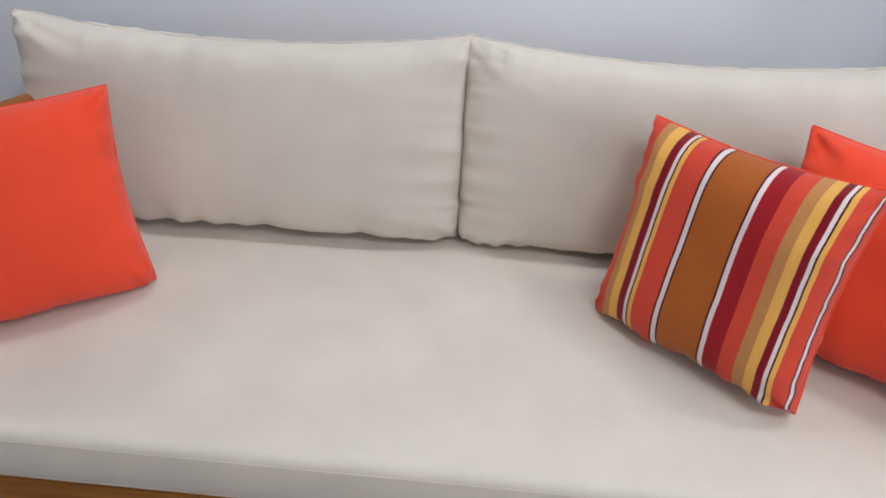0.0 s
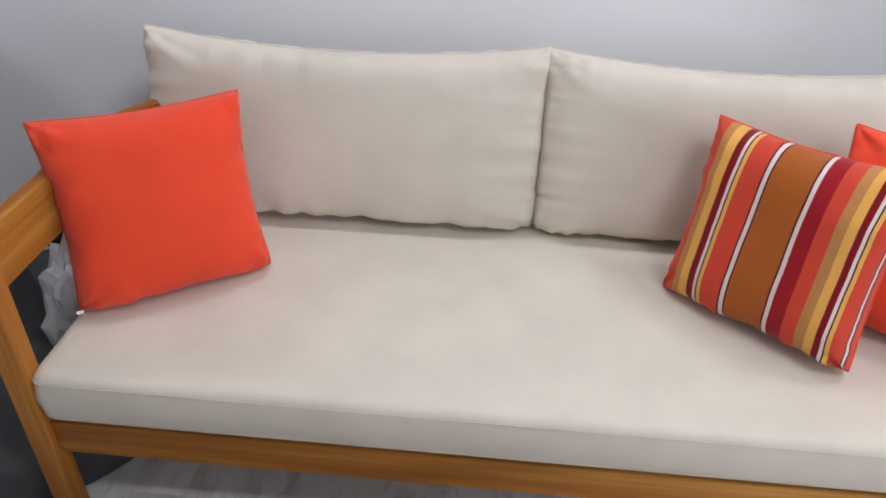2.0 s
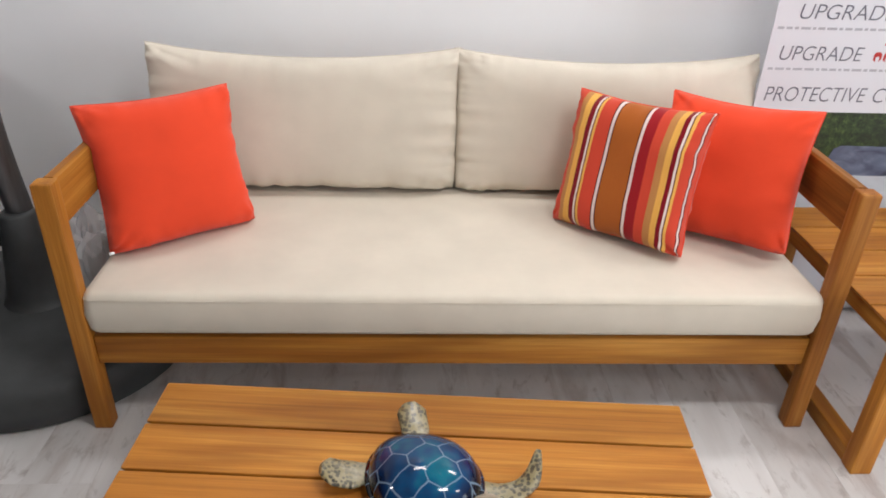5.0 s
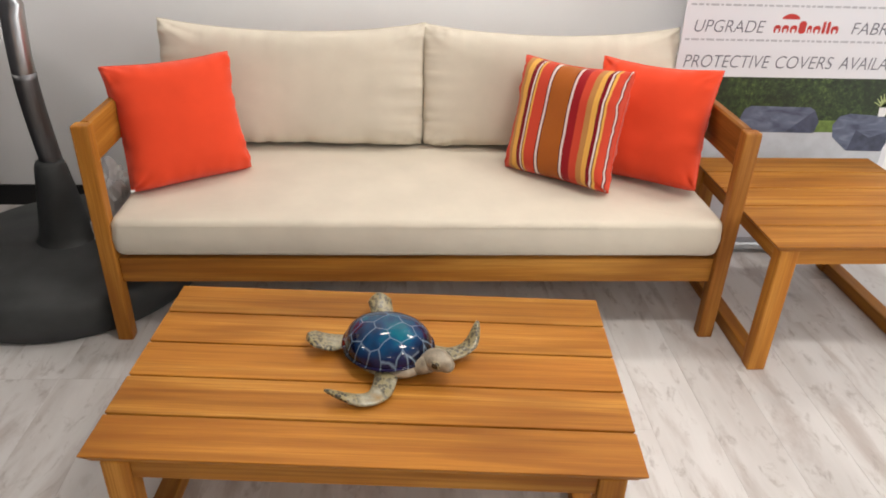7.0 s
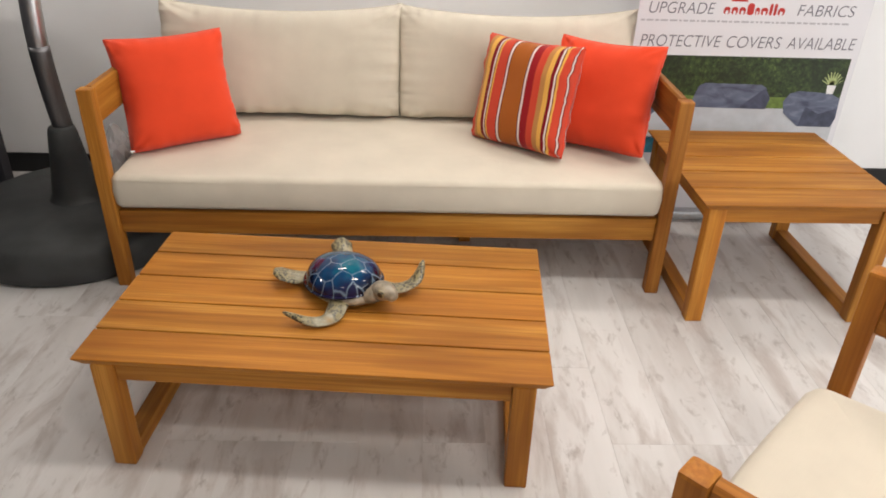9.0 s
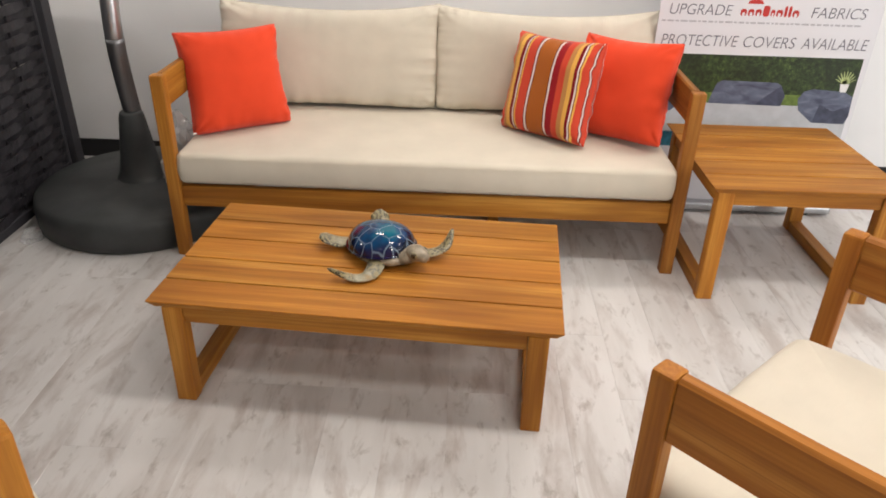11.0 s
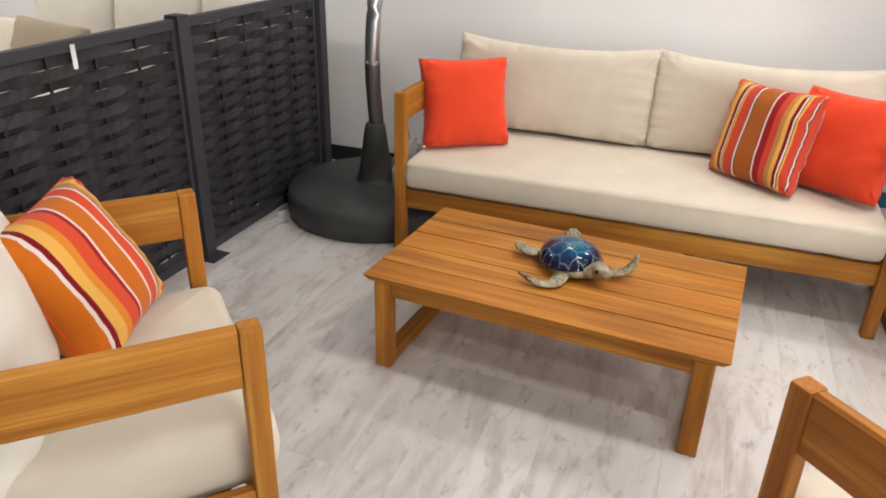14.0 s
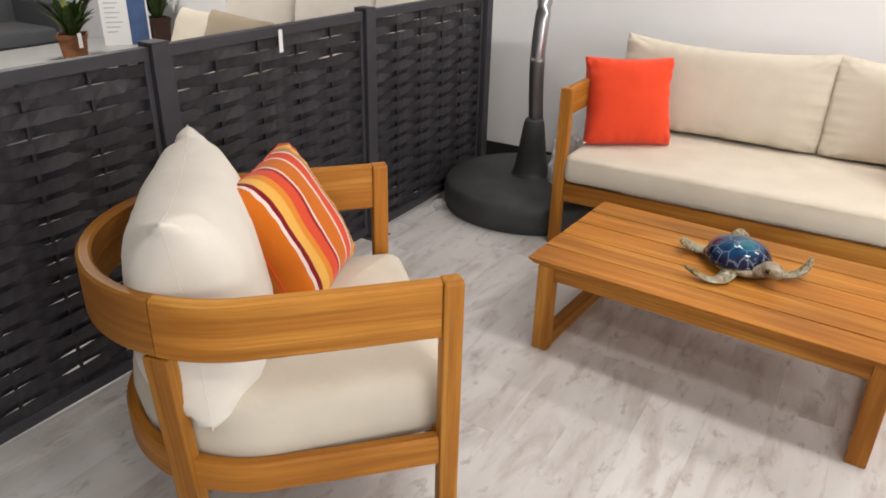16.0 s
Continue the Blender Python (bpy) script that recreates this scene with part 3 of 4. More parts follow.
part("care_label", box((-0.03, 0.004, -0.206), (0.03, 0.006, -0.192), 0.0004), TAN_CLOTH, striped_pillow, "small tan care label")


# ---- tables ----
def build_table(name, m, length, width, top, planks, label, group, leg=0.060, ox=0.055, oy=0.016):
    tab = thing(name, m, label, "table", group)
    gap, th = 0.0066, 0.024
    each = (width - gap * (planks - 1)) / planks
    for k in range(planks):
        y = -width / 2 + k * (each + gap)
        bm = box((-length / 2, y, top - th), (length / 2, y + each, top), 0.003, 0)
        for v in bm.verts:
            if v.co.z < top - th * 0.5:
                v.co.x *= 1 - 0.016 / length * 2
                if k == 0 and v.co.y < y + each / 2:
                    v.co.y += 0.012
                if k == planks - 1 and v.co.y > y + each / 2:
                    v.co.y -= 0.012
        part("plank", bm, TEAK, tab)
    x0, y0 = length / 2 - ox, width / 2 - oy
    under = top - th - 0.001
    for sx in (-1, 1):
        xa, xb = sorted((sx * x0, sx * (x0 - leg)))
        for sy in (-1, 1):
            ya, yb = sorted((sy * y0, sy * (y0 - 0.05)))
            wood("leg", (xa, ya, 0), (xb, yb, under), 2, tab, 0.005)
        wood("foot_rail", (xa + 0.004, -y0 + 0.051, 0.0), (xb - 0.004, y0 - 0.051, 0.050), 1, tab, 0.004)
        wood("end_apron", (xa + 0.006, -y0 + 0.051, under - 0.055), (xb - 0.006, y0 - 0.051, under), 1, tab, 0.003)
    for sy in (-1, 1):
        ya, yb = sorted((sy * (y0 - 0.008), sy * (y0 - 0.034)))
        wood("apron", (-x0 + leg + 0.001, ya, under - 0.052), (x0 - leg - 0.001, yb, under), 0, tab, 0.003)
    wood("batten", (-0.03, -y0 + 0.05, under - 0.03), (0.03, y0 - 0.05, under), 1, tab, 0.003)
    return tab


TABLE_POSE = pose(-0.204, 0.037, 0, 0, 0, -3.9)
build_table("coffee_table", TABLE_POSE, 1.205, 0.680, 0.370, 5, "low slatted teak coffee table on sled legs", "", ox=0.038, oy=0.012)
build_table("side_table", pose(1.345, 0.818, 0, 0, 0, 0.5), 0.715, 0.725, 0.484, 5, "square slatted teak side table on sled legs beside the sofa", "", ox=0.026)


# ---- club chairs ----
def build_chair():
    chair = thing("club_chair", pose(0, 0, 0), "teak barrel-back club chair with a cream seat", "chair", "club chairs")
    t, hw = 0.034, 0.391
    z0, z1 = 0.622, 0.764
    for s in (-1, 1):
        xa, xb = sorted((s * (hw - 0.020), s * (hw + 0.028)))
        wood("leg", (xa, -0.048, 0), (xb, 0.0, z1), 2, chair, 0.008)
        arm = [(s * (hw + 0.004), -0.0495), (s * hw, -0.28)] + [(s * x, y) for x, y in arc(0, -0.45, hw - 0.006, 0, -32, 8, 0.362)]
        low = [(s * (hw + 0.004), -0.0495), (s * hw, -0.28)] + [(s * x, y) for x, y in arc(0, -0.43, hw - 0.006, 0, -32, 8, 0.335)]
        part("arm", sweep(arm, z0, z1, t, 0.007), TEAK, chair, smooth="by angle")
        part("side_rail", sweep(low, 0.262, 0.345, t), TEAK, chair, smooth="by angle")
        a = radians(33)
        bm = box((-0.030, -0.019, 0.0), (0.030, 0.019, z0 - 0.001), 0.005, 2)
        bmesh.ops.rotate(bm, verts=bm.verts, matrix=Matrix.Rotation(s * radians(57), 3, "Z"))
        for v in bm.verts:
            top = v.co.z / z0
            v.co.x += s * (hw - 0.006) * math.cos(a)
            v.co.y += -0.43 - 0.335 * math.sin(a) + top * (-0.02 - 0.027 * math.sin(a))
        part("leg", bm, TEAK, chair)
    bend = arc(0, -0.45, hw - 0.006, -32.3, -147.7, 28, 0.362)
    part("back_rail", sweep(bend, z0, z1, t, 0.007), TEAK, chair, smooth="by angle")
    part("rear_rail", sweep(arc(0, -0.43, hw - 0.006, -32.3, -147.7, 28, 0.335), 0.262, 0.345, t), TEAK, chair, smooth="by angle")
    wood("front_rail", (-hw + 0.021, -0.052, 0.262), (hw - 0.021, -0.020, 0.345), 0, chair, 0.004)
    for k in range(7):
        y = -0.69 + k * 0.09
        half = hw - 0.03 if y > -0.45 else (hw - 0.05) * math.sqrt(max(0.08, 1 - ((y + 0.43) / 0.30) ** 2))
        wood("seat_slat", (-half, y, 0.272), (half, y + 0.06, 0.296), 0, chair, 0.003)
    return chair


def chair_plan():
    pts = arc(-0.304, -0.024, 0.054, 180, 90, 8) + arc(0.304, -0.024, 0.054, 90, 0, 8) + [(0.366, -0.2), (0.371, -0.42)]
    pts += arc(0, -0.42, 0.372, -4, -176, 30, 0.33) + [(-0.371, -0.42), (-0.366, -0.2)]
    out = []
    for p, q in zip(pts, pts[1:] + pts[:1]):
        p, q = Vector(p), Vector(q)
        k = max(1, int((q - p).length / 0.035))
        out += [tuple(p.lerp(q, i / k)) for i in range(k)]
    return out[::-1] if sum(a[0] * b[1] - b[0] * a[1] for a, b in zip(out, out[1:] + out[:1])) < 0 else out


CHAIR_L, CHAIR_R = pose(-0.874, -0.923, 0, 0, 0, -43), pose(0.708, -0.698, 0, 0, 0, 44.2)
first_chair = build_chair()
first_chair.matrix_basis = CHAIR_L
second_chair = copy_thing(first_chair, CHAIR_R)
# the second chair's dim side is coloured in: same boards, browner and darker
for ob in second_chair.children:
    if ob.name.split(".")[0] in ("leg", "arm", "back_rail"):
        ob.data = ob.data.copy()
        ob.data.materials[0] = SHADED_BROWN_TEAK
for m, sd in ((CHAIR_L, 3.3), (CHAIR_R, 6.1)):
    seat_cushion("seat_cushion", chair_plan(), 0.298, 0.488, m, "thick rounded cream canvas seat cushion in a club chair", 0.022, sd, 0.0007, 0.052)

# pillows in the club chair
cushion("back_cushion", CHAIR_L @ Matrix.Translation((0.030, -0.562, 0.690)) @ pose(0, 0, 0, 0, 0, 177) @ pose(0, 0, 0, -5, 0, 0), (0.68, 0.49, 0.30), PALE_CREAM, PALE_CREAM,
        "large plump cream canvas back cushion standing in the club chair", "", cx=0.16, cz=0.12, full=0.50, wrinkle=0.011, seed=21.0, top=-0.03, foot=-0.02, heavy=0.20, soft_lumps=0.45, radial=0.5, seam_r=0.0009)
cushion("throw_pillow", stand((-1.200, -1.058, 0.680), (-0.119, 0.316, 0.007), (-0.50, 0.0, 0.83)), (0.41, 0.41, 0.17), STRIPED_LIT, ORANGE,
        "striped orange, gold and white throw pillow in the club chair", "throw pillows", "pillow", cx=0.085, cz=0.085, full=0.5, seed=17.0, wrinkle=0.010)


# ---- parasol base ----
def build_parasol():
    p = thing("parasol_stand", pose(-1.42, 1.09, 0), "curved steel parasol pole in a round charcoal resin base", "parasol stand")
    part("base", lathe([(0.455, 0.0), (0.470, 0.012), (0.474, 0.10), (0.466, 0.135), (0.445, 0.150), (0.30, 0.162), (0.16, 0.172), (0.05, 0.176)], 96), RESIN, p, smooth=True)
    part("collar", lathe([(0.118, 0.166), (0.104, 0.176), (0.092, 0.205), (0.080, 0.28), (0.067, 0.37), (0.055, 0.455), (0.050, 0.474), (0.046, 0.481), (0.040, 0.482)], 48), RESIN, p,
         "moulded charcoal collar", smooth=True)
    pts = [(0.0, 0.020, 0.46), (-0.004, 0.002, 0.62), (-0.006, -0.007, 0.76), (-0.004, -0.005, 0.90), (0.005, 0.012, 1.10), (0.021, 0.045, 1.35), (0.040, 0.080, 1.70), (0.060, 0.115, 2.30)]
    knots, fine = [Vector(q) for q in pts], []
    for i in range(len(knots) - 1):
        p0, p1, p2, p3 = knots[max(i - 1, 0)], knots[i], knots[i + 1], knots[min(i + 2, len(knots) - 1)]
        for k in range(6):
            s = k / 6
            fine.append(0.5 * (2 * p1 + (p2 - p0) * s + (2 * p0 - 5 * p1 + 4 * p2 - p3) * s * s + (3 * p1 - p0 - 3 * p2 + p3) * s ** 3))
    part("pole", tube(fine + [knots[-1]], 0.0375, 32), STEEL, p, "brushed steel pole", smooth=True)
    part("sleeve", tube(fine[:15], 0.0383, 32), brushed("dark_sleeve", (0.23, 0.23, 0.24), 0.46), p, "dull grey lower sleeve", smooth=True)
    return p


build_parasol()

# ---- woven fence ----
FENCE_X = -1.90
POSTS = (1.385, 0.245, -0.875, -1.995)


def slat_mesh(length, phase, ribs, tall=0.0400, thick=0.004, swing=0.0115):
    n = ribs * 4
    bm = bmesh.new()
    rings = []
    for i in range(n + 1):
        y = length * i / n
        x = swing * math.cos(math.pi * i / 4 + phase)
        tw = 0.004 * math.sin(math.pi * i / 4 + phase)
        rings.append([bm.verts.new(c) for c in ((x - thick / 2 + tw, y, -tall / 2), (x + thick / 2 + tw, y, -tall / 2), (x + thick / 2 - tw, y, tall / 2), (x - thick / 2 - tw, y, tall / 2))])
    for a, b in zip(rings, rings[1:]):
        for k in range(4):
            bm.faces.new((a[k], a[(k + 1) % 4], b[(k + 1) % 4], b[k]))
    bm.faces.new(rings[0][::-1])
    bm.faces.new(rings[-1])
    bmesh.ops.recalc_face_normals(bm, faces=bm.faces)
    me = bpy.data.meshes.new("slat")
    bm.to_mesh(me)
    bm.free()
    me.materials.append(WEAVE)
    return me


def build_fence():
    span, ribs, y0 = 1.12 - 0.07, 5, 0.035
    meshes = [slat_mesh(span, 0, ribs), slat_mesh(span, math.pi, ribs)]
    rnd = random.Random(4)
    fence = thing("woven_fence", pose(FENCE_X, 0, 0), "dark woven resin fence in panels between charcoal posts", "fence")

    def own(name, bm, parent, y):
        ob = part(name, bm, WEAVE if name == "rib" else WEAVE_FRAME, parent)
        ob.location = (0, y, 0)
        return ob

    for yb, ya in zip(POSTS, POSTS[1:]):
        top = own("top_rail", box((-0.018, y0, 1.036), (0.018, y0 + span, 1.076), 0.003), fence, ya)
        own("bottom_rail", box((-0.018, y0, 0.020), (0.018, y0 + span, 0.060), 0.003), fence, ya)
        for s in (y0, y0 + span - 0.022):
            own("stile", box((-0.016, s, 0.060), (0.016, s + 0.022, 1.036), 0.003), fence, ya)
        for r in range(1, ribs):
            own("rib", box((-0.005, y0 + span * r / ribs - 0.005, 0.06), (0.005, y0 + span * r / ribs + 0.005, 1.036), 0.001), fence, ya)
        for r in range(30):
            ob = new("slat", meshes[r % 2])
            ob.parent = fence
            ob.location = (rnd.uniform(-0.001, 0.001), ya + y0, 0.080 + r * 0.0312 + max(0, r - 25) * 0.0070 + rnd.uniform(-0.001, 0.001))
            ob.rotation_euler = (rnd.uniform(-0.002, 0.002), rnd.uniform(-0.09, 0.09), 0)
    for y in POSTS:
        p = own("post", box((-0.034, -0.034, 0.006), (0.034, 0.034, 1.084), 0.004), fence, y)
        part("cap", box((-0.0345, -0.0345, 1.084), (0.0345, 0.0345, 1.090), 0.003), WEAVE_FRAME, p)
        part("floor_plate", box((-0.075, -0.06, 0), (0.085, 0.06, 0.006), 0.002), WEAVE_FRAME, p)
    tagged(part("price_tag", box((FENCE_X + 0.021, -0.330, 0.978), (FENCE_X + 0.023, -0.310, 1.062), 0.0005), PAPER), "small white price tag hung on the woven fence", "tag")


build_fence()


def crumple(name, centre, size, material, label, category, seed, n=26, flat=0.15):
    """A crumpled sheet or bag: a sphere thrown into folds, its foot pressed flat."""
    bm = bmesh.new()
    bmesh.ops.create_icosphere(bm, subdivisions=4, radius=1)
    for v in bm.verts:
        d = v.co.normalized()
        k = 1 + 0.35 * noise.noise(d * 2.1 + Vector((seed, 0, 0))) + 0.22 * abs(noise.noise(d * 5.3 + Vector((0, seed, 0)))) + 0.1 * noise.noise(d * 11)
        v.co = Vector((d.x * k * size[0], d.y * k * size[1], max(-flat, d.z * k) * size[2]))
    lo = min(v.co.z for v in bm.verts)
    bmesh.ops.translate(bm, verts=bm.verts, vec=Vector(centre) + Vector((0, 0, -lo)))
    return tagged(part(name, bm, material), label, category)


crumple("plastic_bag", (-1.235, 1.135, 0.162), (0.085, 0.12, 0.22), FILM, "crumpled clear plastic wrap on the parasol base", "plastic bag", 2.0)
crumple("plastic_scrap", (-1.80, 0.76, 0.0), (0.045, 0.06, 0.03), FILM, "crumpled clear plastic scrap on the floor by the fence", "plastic scrap", 5.0)
crumple("plastic_scrap", (-1.80, -1.18, 0.0), (0.04, 0.07, 0.03), FILM, "crumpled clear plastic scrap on the floor by the fence", "plastic scrap", 7.0)


# ---- banner ----
BAN_Y, BX0, BX1 = 1.325, 0.910, 1.872


def lettering(text, x0, x1, z0, z1, parent, y, material, shear=0.14):
    curve = bpy.data.curves.new("lettering", "FONT")
    curve.body, curve.extrude, curve.shear, curve.offset = text, 0.0, shear, -0.010
    tmp = new("lettering", curve)
    me = bpy.data.meshes.new_from_object(tmp.evaluated_get(bpy.context.evaluated_depsgraph_get()))
    bpy.data.objects.remove(tmp)
    xs, ys = [v.co.x for v in me.vertices], [v.co.y for v in me.vertices]
    for v in me.vertices:
        v.co = (x0 + (v.co.x - min(xs)) / (max(xs) - min(xs)) * (x1 - x0), y, z0 + (v.co.y - min(ys)) / (max(ys) - min(ys)) * (z1 - z0))
    me.materials.clear()
    me.materials.append(material)
    ob = new("lettering", me)
    ob.parent = parent
    return ob


def patch(name, pts, y, material, parent, label="", thick=0.0006):
    """A flat printed shape on the banner."""
    bm = bmesh.new()
    f = bm.faces.new([bm.verts.new((x, y, z)) for x, z in pts])
    ext = bmesh.ops.extrude_face_region(bm, geom=[f])
    bmesh.ops.translate(bm, verts=[v for v in ext["geom"] if isinstance(v, bmesh.types.BMVert)], vec=(0, thick, 0))
    bmesh.ops.recalc_face_normals(bm, faces=bm.faces)
    return part(name, bm, material, parent, label)


def rect(x0, x1, z0, z1):
    return [(x0, z0), (x1, z0), (x1, z1), (x0, z1)]


def build_banner():
    b = thing("roll_up_banner", pose(0, 0, 0), "white roll-up banner advertising fabrics and protective covers", "banner")
    part("sheet", box((BX0, BAN_Y, 0.053), (BX1, BAN_Y + 0.002, 2.0), 0), VINYL, b)
    part("base", box((BX0 - 0.01, BAN_Y - 0.045, 0.012), (BX1 + 0.01, BAN_Y + 0.05, 0.052), 0.012), STEEL, b, "brushed aluminium banner base")
    for x in (BX0 + 0.10, BX1 - 0.12):
        part("foot", box((x, BAN_Y - 0.036, 0.0), (x + 0.03, BAN_Y + 0.04, 0.013), 0.002), RESIN, b, "dark rubber foot")
    part("top_bar", box((BX0, BAN_Y - 0.008, 2.0), (BX1, BAN_Y + 0.010, 2.025), 0.004), STEEL, b)
    y = BAN_Y - 0.001
    lettering("UPGRADE MESH", 0.985, 1.475, 1.060, 1.105, b, y, INK_GREY)
    lettering("UPGRADE", 0.953, 1.223, 0.932, 0.977, b, y, INK_GREY)
    lettering("FABRICS", 1.566, 1.803, 0.932, 0.977, b, y, INK_GREY)
    lettering("PROTECTIVE", 0.937, 1.275, 0.798, 0.846, b, y, INK_GREY)
    lettering("COVERS", 1.300, 1.528, 0.798, 0.846, b, y, INK_GREY)
    lettering("AVAILABLE", 1.556, 1.846, 0.798, 0.846, b, y, INK_GREY)
    rnd = random.Random(9)
    for z, xa, xb in ((1.028, 0.925, 1.79), (0.900, 0.925, 1.79)):
        x = xa
        while x < xb:
            w = rnd.uniform(0.010, 0.034)
            patch("print_bar", rect(x, min(x + w, xb), z, z + 0.0075), y, INK_PALE, b)
            x += w + 0.007
    # the maker's mark, as plain shapes
    patch("mark", [(1.318 + 0.034 * math.cos(radians(a)), 0.984 + 0.020 * math.sin(radians(a))) for a in range(0, 181, 15)], y, INK_RED, b, "red dome mark")
    x = 1.260
    for w, h in ((0.026, 0.030), (0.026, 0.030), (0.026, 0.030), (0.028, 0.046), (0.018, 0.030), (0.028, 0.030), (0.012, 0.046), (0.012, 0.046), (0.028, 0.030)):
        d = 0.24 * w
        patch("mark_bar", [(x + d, 0.932), (x + w - d, 0.932), (x + w, 0.939), (x + w, 0.925 + h), (x + w - d, 0.932 + h), (x + d, 0.932 + h), (x, 0.925 + h), (x, 0.939)], y, INK_RED, b)
        if h < 0.04:
            patch("mark_bar", rect(x + 0.3 * w, x + 0.7 * w, 0.932 + (x * 1000 % 2 > 1) * 0.008, 0.948), y - 0.0008, VINYL, b)
        x += w + 0.006
    # the photograph of covered furniture
    patch("photo_hedge", rect(BX0 + 0.03, BX1 - 0.025, 0.545, 0.762), y, HEDGE, b, "printed dark green hedge")
    patch("photo_paving", rect(BX0 + 0.03, BX1 - 0.025, 0.395, 0.545), y, PAVING_INK, b, "printed pale paving")
    patch("photo_lawn", rect(BX0 + 0.03, BX1 - 0.14, 0.540, 0.590), y - 0.0008, LAWN_INK, b, "printed lawn")
    patch("photo_cover", [(1.196, 0.540), (1.530, 0.536), (1.540, 0.585), (1.512, 0.632), (1.490, 0.644), (1.245, 0.647), (1.222, 0.636), (1.210, 0.600)], y - 0.0016, COVER, b, "printed grey furniture cover")
    patch("cover_shade", [(1.410, 0.540), (1.530, 0.5365), (1.540, 0.584), (1.512, 0.630), (1.465, 0.590)], y - 0.0022, COVER_DARK, b, "darker printed side of the cover")
    patch("photo_cover", [(1.690, 0.462), (1.840, 0.460), (1.852, 0.500), (1.846, 0.590), (1.800, 0.612), (1.660, 0.620), (1.622, 0.608), (1.602, 0.572), (1.615, 0.520)], y - 0.0016, COVER, b, "printed grey furniture cover")
    patch("cover_shade", [(1.692, 0.463), (1.838, 0.461), (1.850, 0.500), (1.842, 0.545), (1.770, 0.520), (1.706, 0.552)], y - 0.0022, COVER_DARK, b, "darker printed side of the cover")
    for k in range(9):
        a = radians(20 + k * 17.5)
        ex, ez = 1.792 + 0.048 * math.cos(a), 0.650 + 0.056 * math.sin(a)
        patch("photo_leaf", [(1.787, 0.645), (1.798, 0.645), (ex + 0.002, ez), (ex - 0.002, ez)], y - 0.0016, YUCCA_INK, b)
    patch("photo_pot", [(1.780, 0.610), (1.808, 0.610), (1.814, 0.648), (1.774, 0.648)], y - 0.0020, PAPER, b)
    patch("photo_cover", [(0.93, 0.500), (1.03, 0.498), (1.058, 0.530), (1.055, 0.600), (1.03, 0.622), (0.93, 0.625)], y - 0.0016, COVER, b, "printed grey furniture cover")
    patch("photo_pool", rect(BX0 + 0.02, 1.125, 0.325, 0.400), y, TEAL_INK, b, "printed teal picture")
    return b


build_banner()


# ---- turtle ornament ----
def blob(bm, centre, size, mat, rot=0.0, seg=20, shape=None):
    made = bmesh.ops.create_uvsphere(bm, u_segments=seg * 2, v_segments=seg, radius=1)["verts"]
    r = Matrix.Rotation(rot, 3, "Z")
    for v in made:
        c = shape(v.co) if shape else v.co
        v.co = r @ Vector((c.x * size[0], c.y * size[1], c.z * size[2])) + Vector(centre)
    for f in {f for v in made for f in v.link_faces}:
        f.material_index, f.smooth = mat, True


def flipper(bm, pts, widths, mat, thick=0.009):
    """A flat tapering flipper along a bent line."""
    pts = [Vector(p) for p in pts]
    fine, wide = [], []
    for i in range(len(pts) - 1):
        for k in range(5):
            s = k / 5
            p0, p3 = pts[max(i - 1, 0)], pts[min(i + 2, len(pts) - 1)]
            p1, p2 = pts[i], pts[i + 1]
            fine.append(0.5 * (2 * p1 + (p2 - p0) * s + (2 * p0 - 5 * p1 + 4 * p2 - p3) * s * s + (3 * p1 - p0 - 3 * p2 + p3) * s ** 3))
            wide.append(widths[i] + (widths[i + 1] - widths[i]) * s)
    fine.append(pts[-1])
    wide.append(widths[-1])
    rings = []
    for i, p in enumerate(fine):
        d = (fine[min(i + 1, len(fine) - 1)] - fine[max(i - 1, 0)]).normalized()
        side = d.cross(Vector((0, 0, 1))).normalized()
        up = side.cross(d)
        rings.append([bm.verts.new(p + side * wide[i] * math.cos(a) + up * min(thick, wide[i]) * math.sin(a)) for a in [k * math.tau / 12 for k in range(12)]])
    for a, b in zip(rings, rings[1:]):
        for k in range(12):
            f = bm.faces.new((a[k], a[(k + 1) % 12], b[(k + 1) % 12], b[k]))
            f.material_index, f.smooth = mat, True
    for r in (rings[0][::-1], rings[-1]):
        bm.faces.new(r).material_index = mat


